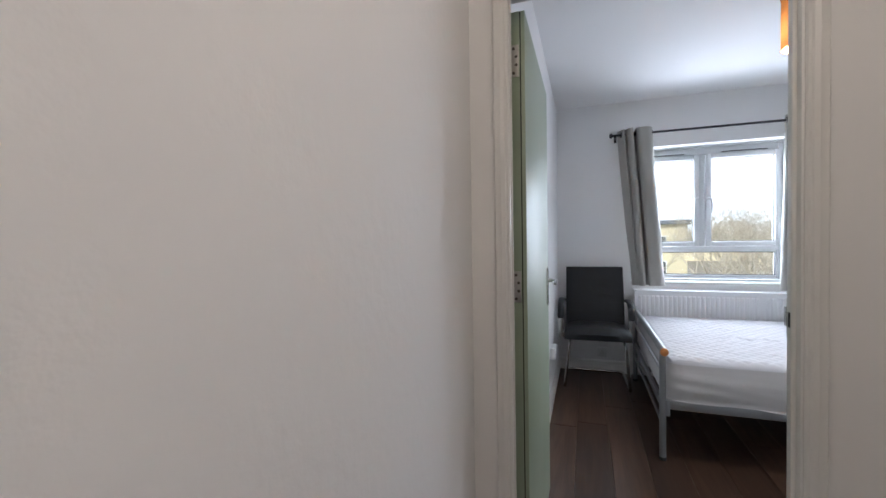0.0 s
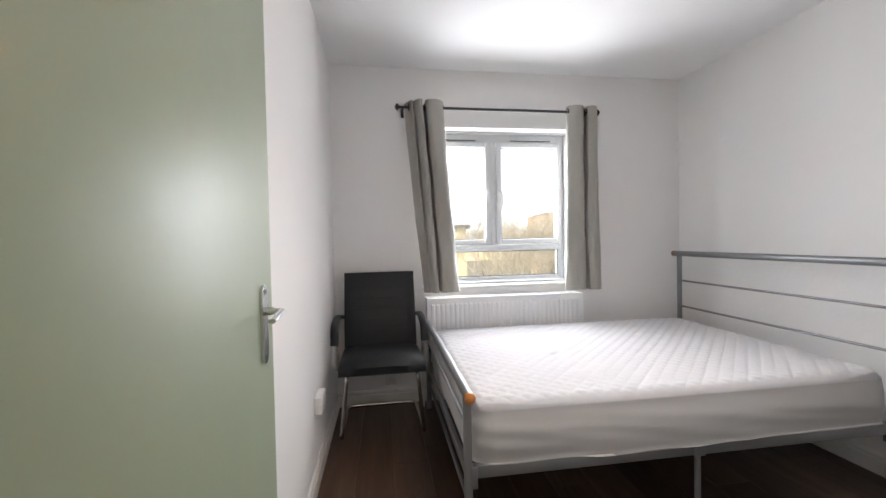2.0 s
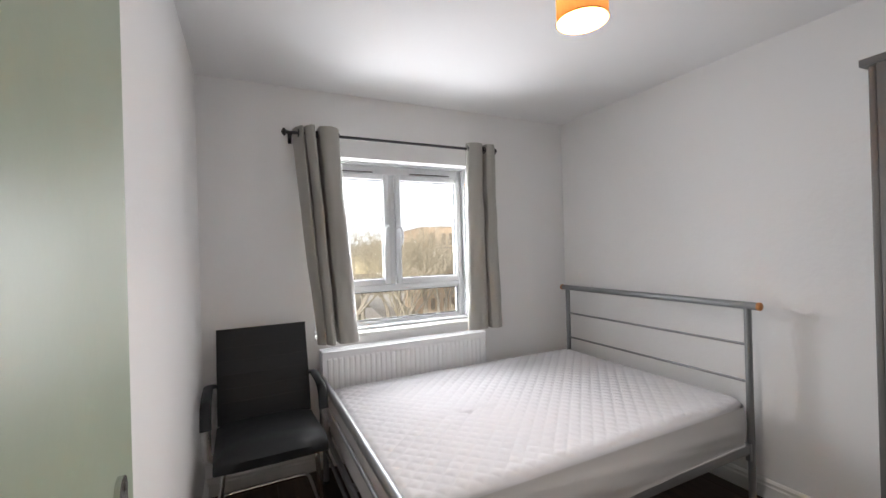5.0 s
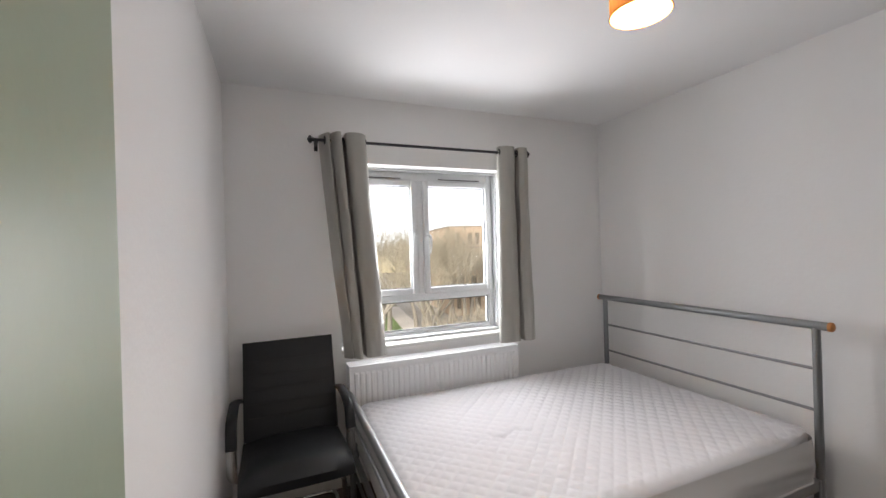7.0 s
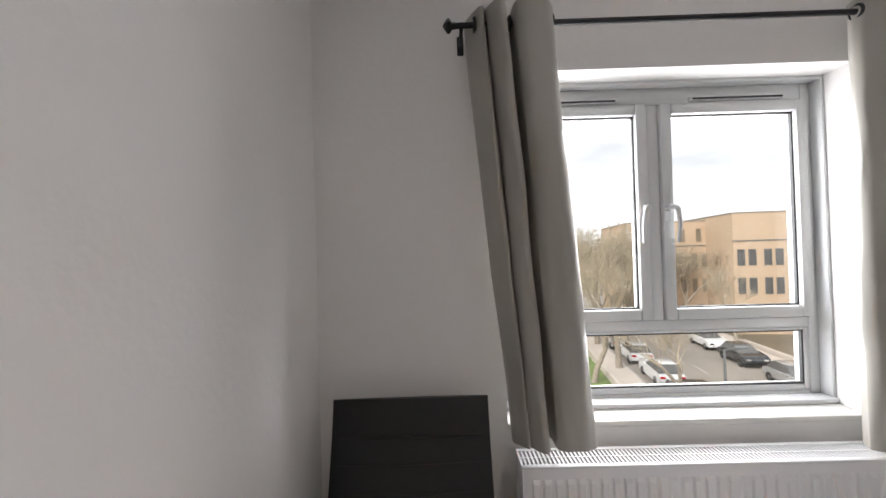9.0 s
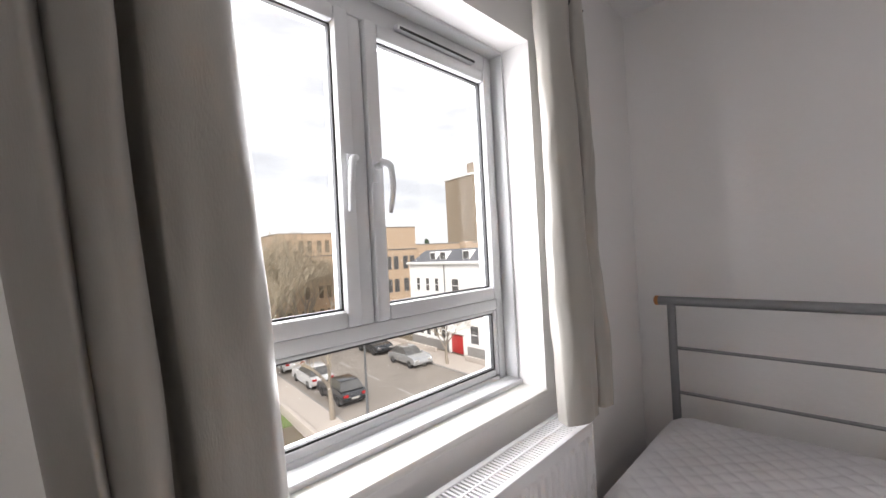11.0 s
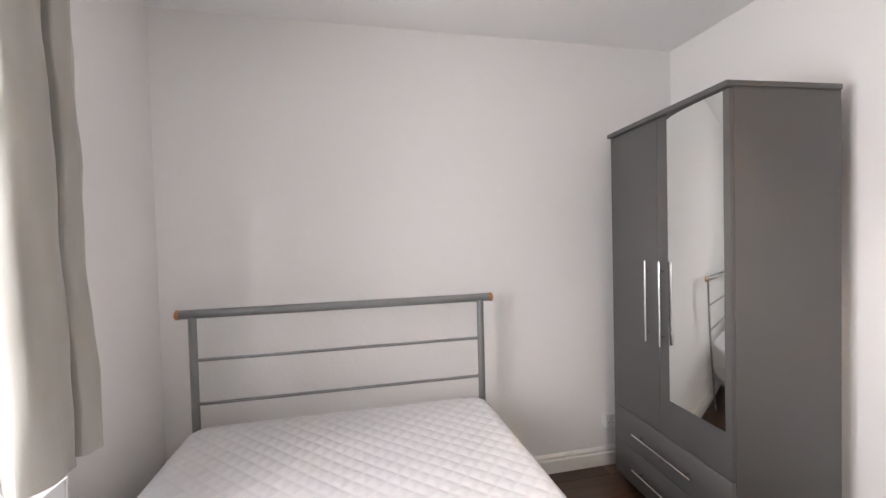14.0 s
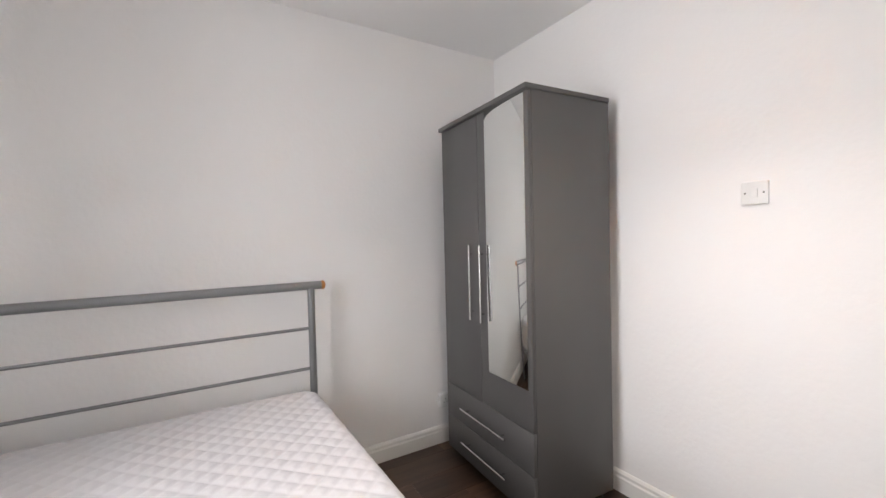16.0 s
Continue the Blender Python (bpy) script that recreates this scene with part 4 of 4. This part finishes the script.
M_ROOFD = mat("dark flat roof", (0.10, 0.105, 0.115), 0.7, vary=0.1)
M_BARK = mat("grey brown bark", (0.24, 0.205, 0.165), 0.9, vary=0.3, scale=4, bump=0.3, fine=25)
M_TWIG = mat("winter twigs", (0.30, 0.255, 0.19), 0.9, vary=0.3, scale=2)
M_FIR = mat("dark conifer", (0.03, 0.05, 0.03), 0.9, vary=0.3)
M_TYRE = mat("tyre rubber", (0.02, 0.02, 0.02), 0.8)
M_CARW = mat("white car paint", (0.55, 0.56, 0.57), 0.22, vary=0.02, coat=0.5)
M_CARK = mat("black car paint", (0.018, 0.020, 0.024), 0.2, vary=0.05, coat=0.5)
M_CARS = mat("silver car paint", (0.42, 0.43, 0.44), 0.25, 0.6, vary=0.03, coat=0.5)
M_TAIL = mat("red tail lamp", (0.35, 0.01, 0.01), 0.25)
M_POST = mat("grey lamp post paint", (0.10, 0.105, 0.11), 0.5)


def brick_mat():
    m = mat("tan brick", (0.38, 0.275, 0.19), 0.85, vary=0.08, scale=0.6, bump=0.05)
    t = m.node_tree
    b = t.nodes["Principled BSDF"]
    link = b.inputs["Base Color"].links[0].from_socket
    br = t.nodes.new("ShaderNodeTexBrick")
    br.inputs["Scale"].default_value = 1.0
    br.inputs["Brick Width"].default_value, br.inputs["Row Height"].default_value, br.inputs["Mortar Size"].default_value = 0.225, 0.075, 0.008
    br.inputs["Color2"].default_value = (0.42, 0.30, 0.205, 1)
    br.inputs["Mortar"].default_value = (0.44, 0.36, 0.27, 1)
    co = t.nodes.new("ShaderNodeTexCoord")
    mp = t.nodes.new("ShaderNodeMapping")
    mp.inputs["Rotation"].default_value = (radians(90), 0, 0)
    t.links.new(co.outputs["Object"], mp.inputs[0])
    t.links.new(mp.outputs[0], br.inputs["Vector"])
    t.links.new(link, br.inputs["Color1"])
    t.links.new(br.outputs[0], b.inputs["Base Color"])
    return m


M_BRICK = brick_mat()


def st(bm):
    """From the street's own axes (across, along) into the world."""
    bm.transform(TURN)
    return bm


def sbox(*a, **k):
    return st(boxed(*a, **k))


solid("ground", sbox(-900, 900, -900, 1800, GZ - 0.5, GZ - 0.03), M_EARTH, "winter scrub and open ground", "ground", "structure")
solid("building_below", boxed(-0.30, 2.87, -1.84, 4.68, GZ, -0.125), M_BRICK, "plain brick storeys below the flat", "building", "structure")
solid("lawn", sbox(-30, 7.1, 27.5, 60, GZ - 0.3, GZ + 0.02), M_GRASS, "green lawn beside the pavement", "lawn", "structure")
solid("pavement_near", sbox(7.1, 9.3, 8, 70, GZ - 0.3, GZ + 0.10), M_PAVE, "pale concrete pavement beside the lawn", "pavement", "structure")
solid("kerb_near", sbox(9.3, 9.45, 8, 70, GZ - 0.3, GZ + 0.11, bevel=0.02), M_KERB, "pale stone kerb", "kerb", "structure")
solid("road", sbox(9.45, 19.8, 8, 90, GZ - 0.4, GZ), M_ASPH, "grey worn asphalt street", "road", "structure")
solid("kerb_far", sbox(19.8, 19.95, 8, 70, GZ - 0.3, GZ + 0.11, bevel=0.02), M_KERB, "pale stone kerb", "kerb", "structure")
solid("pavement_far", sbox(19.95, 23.0, 8, 70, GZ - 0.3, GZ + 0.10), M_PAVE, "reddish concrete pavement before the house", "pavement", "structure")
for k in range(9):
    v = 16 + k * 5
    ob = solid("road_marking", sbox(14.55, 14.67, v, v + 2.4, GZ + 0.002, GZ + 0.008), M_LINE, "worn white centre line dash on the road", "road marking", group="centre line dashes")
bm = bmesh.new()
box(bm, 7.1, 7.35, 14, 48, GZ, GZ + 0.60, 0.02)
solid("garden_wall", st(bm), M_PAVE, "low pale concrete wall beside the lawn", "low wall", "structure")
bm = bmesh.new()
box(bm, 22.2, 22.45, 16, 30.0, GZ, GZ + 0.50, 0.02)
box(bm, 22.2, 22.45, 34.2, 46, GZ, GZ + 0.50, 0.02)
solid("front_wall", st(bm), M_PAVE, "low front garden wall of the white house", "low wall", "structure")


def pane_unit(parent, u, v, z, w, h, face, frame_material, bars=1, pane_material=None):
    """A sash window set in a street front: face 'u' looks across, 'v' along."""
    def b(du0, du1, dz0, dz1, o0, o1):
        if face == "u":
            return boxed(u - o1, u - o0, v + du0, v + du1, z + dz0, z + dz1)
        return boxed(u + du0, u + du1, v - o1, v - o0, z + dz0, z + dz1)
    bm = bmesh.new()
    fr = 0.07
    for a in ((-w / 2, -w / 2 + fr, 0, h), (w / 2 - fr, w / 2, 0, h), (-w / 2, w / 2, 0, fr), (-w / 2, w / 2, h - fr, h), (-w / 2, w / 2, h * 0.5 - 0.03, h * 0.5 + 0.03))[: 4 + bars]:
        if face == "u":
            box(bm, u - 0.05, u + 0.06, v + a[0], v + a[1], z + a[2], z + a[3])
        else:
            box(bm, u + a[0], u + a[1], v - 0.05, v + 0.06, z + a[2], z + a[3])
    win = part("window", st(bm), frame_material, parent)
    part("pane", st(b(-w / 2 + 0.02, w / 2 - 0.02, 0.02, h - 0.02, -0.03, 0.01)), pane_material or M_PANEW, win, "dark glass pane" if pane_material is None else "pane paled to look hazy")


# white stucco house
house = thing("white_house", tuple(TURN @ Vector((28, 34, GZ))), "white stucco house with a slate mansard and a red door", "house")
HU, HV0, HV1, HT = 23.6, 22.0, 40.0, 0.40
part("wall", sbox(HU, 33, HV0, HV1, GZ - 0.2, HT - 0.25), M_WHITER, house)
part("cornice", sbox(HU - 0.25, 33, HV0 - 0.2, HV1 + 0.2, HT - 0.25, HT, bevel=0.05), M_WHITER, house)
part("band", sbox(HU - 0.10, HU + 0.05, HV0, HV1, -4.15, -3.90, bevel=0.03), M_WHITER, house)
bm = bmesh.new()
a = [(HU + 0.15, HV0 + 0.2), (32.8, HV0 + 0.2), (32.8, HV1 - 0.2), (HU + 0.15, HV1 - 0.2)]
b = [(HU + 1.3, HV0 + 1.3), (31.8, HV0 + 1.3), (31.8, HV1 - 1.3), (HU + 1.3, HV1 - 1.3)]
va = [bm.verts.new((x, y, HT)) for x, y in a]
vb = [bm.verts.new((x, y, 1.55)) for x, y in b]
for k in range(4):
    bm.faces.new((va[k], va[(k + 1) % 4], vb[(k + 1) % 4], vb[k]))
bm.faces.new(vb)
bm.faces.new(va)
roof = part("roof", st(bm), M_SLATE, house, "dark slate mansard roof")
for v in (28.0, 31.2, 34.6, 36.2):
    dm = part("dormer", sbox(HU + 0.35, HU + 1.5, v - 0.50, v + 0.50, 0.52, 1.38, bevel=0.03), M_WHITER, house, "white dormer window")
    part("pane", sbox(HU + 0.335, HU + 0.36, v - 0.38, v + 0.38, 0.62, 1.28), M_PANEW, dm, "dark glass pane")
for v in (26.0, 36.4):
    part("chimney", sbox(28.5, 29.5, v, v + 1.0, 1.5, 2.3, bevel=0.03), M_BRICK, roof, "brick chimney")
for v, w in ((24.5, 1.0), (28.6, 1.0), (32.5, 1.1), (35.3, 0.7), (36.8, 0.7), (38.4, 0.7)):
    pane_unit(house, HU, v, -2.5, w, 1.35, "u", M_WHITER)
for v, w in ((24.6, 1.2), (26.6, 1.2), (28.4, 1.2), (30.2, 1.2), (34.6, 0.8), (35.8, 0.8), (37.0, 0.8), (38.2, 0.8)):
    pane_unit(house, HU, v, -6.9, w, 1.7, "u", M_WHITER)
for v in (31.35, 33.45):
    part("porch_pier", sbox(HU - 0.30, HU, v - 0.15, v + 0.15, GZ, -6.15, bevel=0.03), M_WHITER, house, "white porch pier")
part("porch_roof", sbox(HU - 0.40, HU, 31.1, 33.7, -6.15, -5.95, bevel=0.03), M_WHITER, house)
part("door", sbox(HU - 0.14, HU - 0.02, 31.5, 33.3, GZ + 0.05, -6.3, bevel=0.03), M_RED, house, "bright red panelled front door")
part("plinth", sbox(HU - 0.06, HU + 0.02, HV0, 31.2, GZ, -7.15), M_KERB, house, "grey rendered plinth")
part("plinth", sbox(HU - 0.06, HU + 0.02, 33.6, HV1, GZ, -7.15), M_KERB, house, "grey rendered plinth")
part("drainpipe", st(tubed([(HU - 0.08, 34.0, GZ), (HU - 0.08, 34.0, HT - 0.3)], 0.05, 8)), M_POST, house, "grey drainpipe")


def brick_block(u0, u1, v0, v1, top, floors, cols, label, name="brick_block", pale=False):
    """A flat-roofed brick block with recessed pairs of tall windows."""
    ob = thing(name, tuple(TURN @ Vector(((u0 + u1) / 2, (v0 + v1) / 2, GZ))), label, "apartment block")
    part("wall", sbox(u0, u1, v0, v1, GZ - 0.2, top), M_BRICK, ob)
    part("parapet", sbox(u0 - 0.08, u1 + 0.08, v0 - 0.08, v1, top, top + 0.10, bevel=0.02), M_KERB, ob, "pale stone parapet capping")
    part("string_course", sbox(u0 - 0.03, u1 + 0.03, v0 - 0.06, v0 + 0.05, top - 3.05, top - 2.93), M_POST, ob, "dark band under the top storey")
    step = (u1 - u0) / cols
    for f in range(0 if pale else 1, floors):
        z = top - 2.6 - f * 3.05
        for c in range(cols):
            u = u0 + step * (c + 0.5)
            for du in ((0.0,) if pale and (c + f) % 3 == 0 else (-0.55, 0.55)):
                pane_unit(ob, u + du, v0, z, 0.75, 1.75, "v", M_BRICK if pale else M_POST, 0, M_PANEG if pale else None)
    return ob


brick_block(15.0, 27.0, 57, 70, 4.6, 4, 5, "tan brick apartment wing with a flat roof", pale=True)
brick_block(24.2, 32.0, 51, 66, 4.95, 4, 3, "tan brick apartment block with paired tall windows")
brick_block(32.2, 46, 51.4, 66, 2.5, 3, 4, "lower tan brick apartment block behind the white house")
tower = thing("brick_tower", tuple(TURN @ Vector((100, 105, GZ))), "tall brown brick tower block", "tower block")
part("wall", sbox(86.5, 114, 98, 112, GZ, 25.0), M_BROWNB, tower)
part("parapet", sbox(86.2, 114.3, 97.7, 112.3, 25.0, 25.7, bevel=0.1), M_WHITER, tower, "pale parapet band")
part("plant_room", sbox(95, 109, 101, 110, 25.7, 31.5), M_BROWNB, tower)
part("mast", st(tubed([(88.5, 109, 25.7), (88.5, 109, 28.8)], 0.18, 6)), M_WHITER, tower, "pale roof mast")
for f in range(8):
    for c in range(4):
        pane_unit(tower, 90.5 + c * 6.0, 98, 20.9 - f * 3.0, 1.8, 1.4, "v", M_WHITER, 0)
cream = thing("cream_house", tuple(TURN @ Vector((-4, 62, GZ))), "cream rendered building with a dark flat roof", "house")
part("wall", sbox(-16, 3.6, 54, 70, GZ, 2.6), M_CREAM, cream)
part("roof", sbox(-16.5, 4.1, 53.5, 70.5, 2.6, 3.1, bevel=0.05), M_ROOFD, cream, "dark flat roof edge")
part("upper_storey", sbox(-16, 1.6, 57, 69, 3.1, 5.4), M_WHITER, cream, "set-back white upper storey")
for f in range(3):
    for c in range(5):
        pane_unit(cream, -13.5 + c * 3.6, 54, -0.2 - f * 2.9, 1.3, 1.5, "v", M_WHITER, 0)
far_rng = random.Random(5)
for k in range(12):
    az = radians(2 + k * 5.2)
    d = 150 + 40 * far_rng.random()
    w, h = 14 + 16 * far_rng.random(), 7.5 + 2.6 * far_rng.random()
    x, y = d * math.sin(az), d * math.cos(az)
    fb = thing("far_building", (x, y, GZ), "hazy low building on the skyline", "building", "skyline buildings")
    part("wall", boxed(x - w / 2, x + w / 2, y, y + 10, GZ, GZ + h), far_rng.choice([M_BRICK, M_CREAM, M_BROWNB]), fb)
    part("roof", boxed(x - w / 2 - 0.4, x + w / 2 + 0.4, y - 0.4, y + 10.4, GZ + h, GZ + h + 0.5), M_ROOFD, fb)


# bare winter trees
def bare_tree(name, u, v, height, seed, levels=6, spread=0.55, label="bare winter street tree with a fine twiggy crown"):
    rng = random.Random(seed)
    root = TURN @ Vector((u, v, GZ))
    tree = thing(name, tuple(root), label, "tree", "bare trees")
    trunk, twigs = bmesh.new(), bmesh.new()

    def grow(p, d, length, r, level):
        bm = trunk if level < 2 else twigs
        n = 3 if level < 3 else 2
        pts, q, dd = [p], p, d
        for k in range(n):
            dd = (dd + Vector((rng.uniform(-1, 1), rng.uniform(-1, 1), rng.uniform(-0.4, 0.7))) * 0.16).normalized()
            q = q + dd * length / n
            pts.append(q)
        end = r * 0.6
        r, end = max(r, 0.010), max(end, 0.008)
        tube(bm, pts, [r + (end - r) * k / n for k in range(n + 1)], 7 if level < 2 else 3, caps=level < 2)
        if level >= levels:
            return
        kids = 3 if level < 4 else rng.choice((2, 3))
        for k in range(kids + (1 if level == 0 else 0)):
            a = rng.uniform(0, 2 * math.pi)
            side = Vector((math.cos(a), math.sin(a), 0))
            nd = (dd * (1.0 - spread * 0.5) + side * spread + Vector((0, 0, 0.16))).normalized()
            at = pts[-1] if k < 2 else pts[-2].lerp(pts[-1], rng.random())
            grow(at, nd, length * rng.uniform(0.62, 0.82), end * rng.uniform(0.6, 0.85), level + 1)

    grow(root, Vector((0, 0, 1)), height * 0.28, height * 0.020 + 0.03, 0)
    part("trunk", trunk, M_BARK, tree, sharp=60)
    part("crown", twigs, M_TWIG, tree, "fine bare twigs", sharp=60)


for name, u, v, h, s in (("street_tree", 9.0, 26.4, 7.5, 11), ("street_tree", 8.6, 37.0, 12.5, 12), ("street_tree", 8.8, 45.5, 13.0, 13), ("street_tree", 20.6, 30.4, 6.0, 14),
                         ("lawn_tree", 3.5, 40.0, 13.5, 15), ("lawn_tree", -1.0, 46.0, 14.5, 16), ("street_tree", 20.7, 44.0, 9.0, 17), ("lawn_tree", 14.5, 53.5, 13.0, 18),
                         ("lawn_tree", 5.5, 50.0, 14.5, 19), ("lawn_tree", 20.0, 54.0, 11.0, 20), ("lawn_tree", 10.8, 52.5, 14.0, 21), ("lawn_tree", 6.0, 33.5, 10.0, 22),
                         ("lawn_tree", 12.6, 54.5, 12.5, 23), ("lawn_tree", 17.2, 54.8, 12.0, 24), ("street_tree", 8.9, 51.0, 13.5, 25), ("lawn_tree", 13.2, 51.5, 11.0, 26), ("lawn_tree", 15.6, 52.5, 12.5, 27), ("lawn_tree", 18.4, 55.3, 11.5, 28)):
    bare_tree(name, u, v, h, s, 7 if v > 44 else 6)
bm = bmesh.new()
rng = random.Random(8)
for k in range(46):
    az = radians(-6 + 72 * k / 45)
    d = 250 + 70 * rng.random()
    c = Vector((d * math.sin(az), d * math.cos(az), GZ + 4.5))
    for q in range(22):
        o = Vector((rng.gauss(0, 5), rng.gauss(0, 3), rng.gauss(0, 2.0)))
        bmesh.ops.create_icosphere(bm, subdivisions=1, radius=1.2 + rng.random() * 1.4, matrix=Matrix.Translation(c + o))
solid("far_woods", bm, M_TWIG, "brown bare woodland along the skyline", "woods", "stuff")
fir = tuple(TURN @ Vector((79, 114, GZ)))
ft = thing("conifer", fir, "dark conifer beside the tower block", "tree")
part("trunk", tubed([fir, (fir[0], fir[1], GZ + 4)], 0.3, 8), M_BARK, ft)
bm = bmesh.new()
rng = random.Random(3)
for k in range(260):
    h = rng.random()
    r = 2.6 * (1 - h) + 0.2
    a = rng.uniform(0, 6.283)
    c = Vector(fir) + Vector((r * math.cos(a) * rng.random() ** 0.5, r * math.sin(a) * rng.random() ** 0.5, 2.5 + 11 * h))
    bmesh.ops.create_icosphere(bm, subdivisions=1, radius=0.35 + 0.35 * rng.random(), matrix=Matrix.Translation(c))
part("crown", bm, M_FIR, ft)


# parked cars
def make_car(paint, label):
    car = new("car")
    HOME[car.name] = Vector((0, 0, 0))
    tagged(car, label, "car", "parked cars")
    W = 1.76
    # side outline (along, height), roof last
    low = [(-2.10, 0.32), (-2.12, 0.62), (-2.02, 0.84), (-1.35, 0.95), (1.05, 0.97), (1.75, 0.90), (2.05, 0.72), (2.10, 0.34)]
    bm = bmesh.new()
    rings = []
    for s, w in ((-1, 0.93), (-1, 1.0), (1, 1.0), (1, 0.93)):
        rings.append([bm.verts.new((s * W / 2 * w, y, z if w == 1.0 else 0.32 + (z - 0.32) * 0.97)) for y, z in low])
    rings = [rings[1], rings[2]]
    for k in range(len(low)):
        j = (k + 1) % len(low)
        bm.faces.new((rings[0][k], rings[0][j], rings[1][j], rings[1][k]))
    bm.faces.new(rings[0])
    bm.faces.new(rings[1])
    bmesh.ops.delete(bm, geom=[v for v in bm.verts if not v.link_faces], context="VERTS")
    bmesh.ops.bevel(bm, geom=bm.edges[:], offset=0.07, segments=3, profile=0.6, affect="EDGES")
    part("body", bm, paint, car, sharp=50)
    bm = bmesh.new()
    cab = [(-1.75, 0.93), (-1.30, 1.42), (0.10, 1.46), (0.95, 0.95)]
    r0 = [bm.verts.new((-0.80 + (0.16 if z > 1.2 else 0), y, z)) for y, z in cab]
    r1 = [bm.verts.new((0.80 - (0.16 if z > 1.2 else 0), y, z)) for y, z in cab]
    for k in range(4):
        j = (k + 1) % 4
        bm.faces.new((r0[k], r0[j], r1[j], r1[k]))
    bm.faces.new(r0)
    bm.faces.new(r1)
    bmesh.ops.bevel(bm, geom=bm.edges[:], offset=0.04, segments=2, affect="EDGES")
    part("windows", bm, M_PANEW, car, "dark tinted windows")
    part("roof", boxed(-0.60, 0.60, -1.25, 0.08, 1.405, 1.475, 0.03, 3), paint, car)
    for y in (-1.32, 1.30):
        for s in (-1, 1):
            x = s * (W / 2 - 0.09)
            wh = part("wheel", lathe([(0.20, -0.09), (0.30, -0.10), (0.315, -0.06), (0.315, 0.06), (0.30, 0.10), (0.20, 0.09)], (x, y, 0.315), 20, "x"), M_TYRE, car, "black tyre")
            part("rim", lathe([(0, -0.095), (0.17, -0.085), (0.19, -0.075), (0.19, 0.075), (0.17, 0.085), (0, 0.095)], (x, y, 0.315), 14, "x"), M_CARS, wh, "silver wheel rim")
    for s in (-1, 1):
        part("tail_lamp", boxed(s * 0.62 - 0.16, s * 0.62 + 0.16, -2.135, -2.06, 0.66, 0.82, 0.02), M_TAIL, car, "red tail lamp")
        part("headlight", boxed(s * 0.60 - 0.17, s * 0.60 + 0.17, 2.03, 2.10, 0.60, 0.74, 0.02), M_MIRROR, car, "clear headlight")
        part("door_mirror", boxed(s * 0.90 - 0.09, s * 0.90 + 0.09, 0.62, 0.72, 0.95, 1.07, 0.02), paint, car)
    part("number_plate", boxed(-0.26, 0.26, -2.138, -2.11, 0.50, 0.61), M_LINE, car, "pale number plate")
    return car


def park(car, u, v, turn=0):
    p = TURN @ Vector((u, v, GZ))
    return TURN.to_3x3(), pose(p.x, p.y, p.z + 0.005, 0, 0, -8 + turn)


c_black = make_car(M_CARK, "black parked hatchback at the kerb")
c_white = make_car(M_CARW, "white parked hatchback at the kerb")
c_silver = make_car(M_CARS, "silver parked hatchback at the kerb")
c_black.matrix_world = park(c_black, 11.0, 29.6)[1]
c_white.matrix_world = park(c_white, 10.8, 34.4)[1]
c_silver.matrix_world = park(c_silver, 18.7, 33.2, 180)[1]
copy_thing(c_white, park(c_white, 10.7, 40.2)[1])
copy_thing(c_silver, park(c_silver, 10.5, 45.2)[1])
copy_thing(c_black, park(c_black, 18.7, 39.4, 180)[1])
copy_thing(c_white, park(c_white, 18.7, 45.0, 180)[1])

# street lamp
p = TURN @ Vector((9.15, 22.2, GZ))
sl = thing("street_lamp", tuple(p), "grey steel street lamp post on the pavement", "street lamp")
bm = tubed([p, p + Vector((0, 0, 1.2)), p + Vector((0, 0, 5.0))], [0.09, 0.075, 0.05], 10)
part("pole", bm, M_POST, sl)
part("door_box", lathe([(0.11, 0), (0.11, 1.0), (0.08, 1.1)], tuple(p), 10), M_POST, sl)
tip = p + Vector((0, 0, 5.0))
part("arm", tubed([tip, tip + TURN.to_3x3() @ Vector((0.5, 0, 0.08))], 0.03, 8), M_POST, sl)
hd = tip + TURN.to_3x3() @ Vector((0.65, 0, 0.08))
part("lantern", boxed(hd.x - 0.25, hd.x + 0.25, hd.y - 0.09, hd.y + 0.09, hd.z - 0.05, hd.z + 0.05, 0.03), M_POST, sl, "flat grey lantern head")


# ---- floor planks ----
def plank_mesh(length, width):
    bm = bmesh.new()
    box(bm, -width / 2, width / 2, 0, length, -0.012, 0)
    top = [e for e in bm.edges if all(v.co.z > -0.001 for v in e.verts)]
    bmesh.ops.bevel(bm, geom=top, offset=0.0018, segments=1, affect="EDGES")
    return mesh_of("plank", bm, M_FLOOR)


def lay(x0, x1, y0, y1, width=0.193, length=1.28):
    cache = {}
    row, x = 0, x0
    while x < x1 - 0.004:
        w = min(width, x1 - x)
        y = y0 - random.uniform(0.1, length - 0.2)
        while y < y1 - 0.004:
            a, b = max(y, y0), min(y + length, y1)
            if b - a > 0.02:
                key = (round(w, 3), round(b - a, 3))
                if key not in cache:
                    cache[key] = plank_mesh(b - a - 0.0008, w - 0.0008)
                ob = new("plank", cache[key])
                ob.location = (x + w / 2, a, 0)
                ob.parent = floor
            y += length
        x += width


lay(XW, XE, YC, YN)
lay(CX0, CX1, CY0, YC)
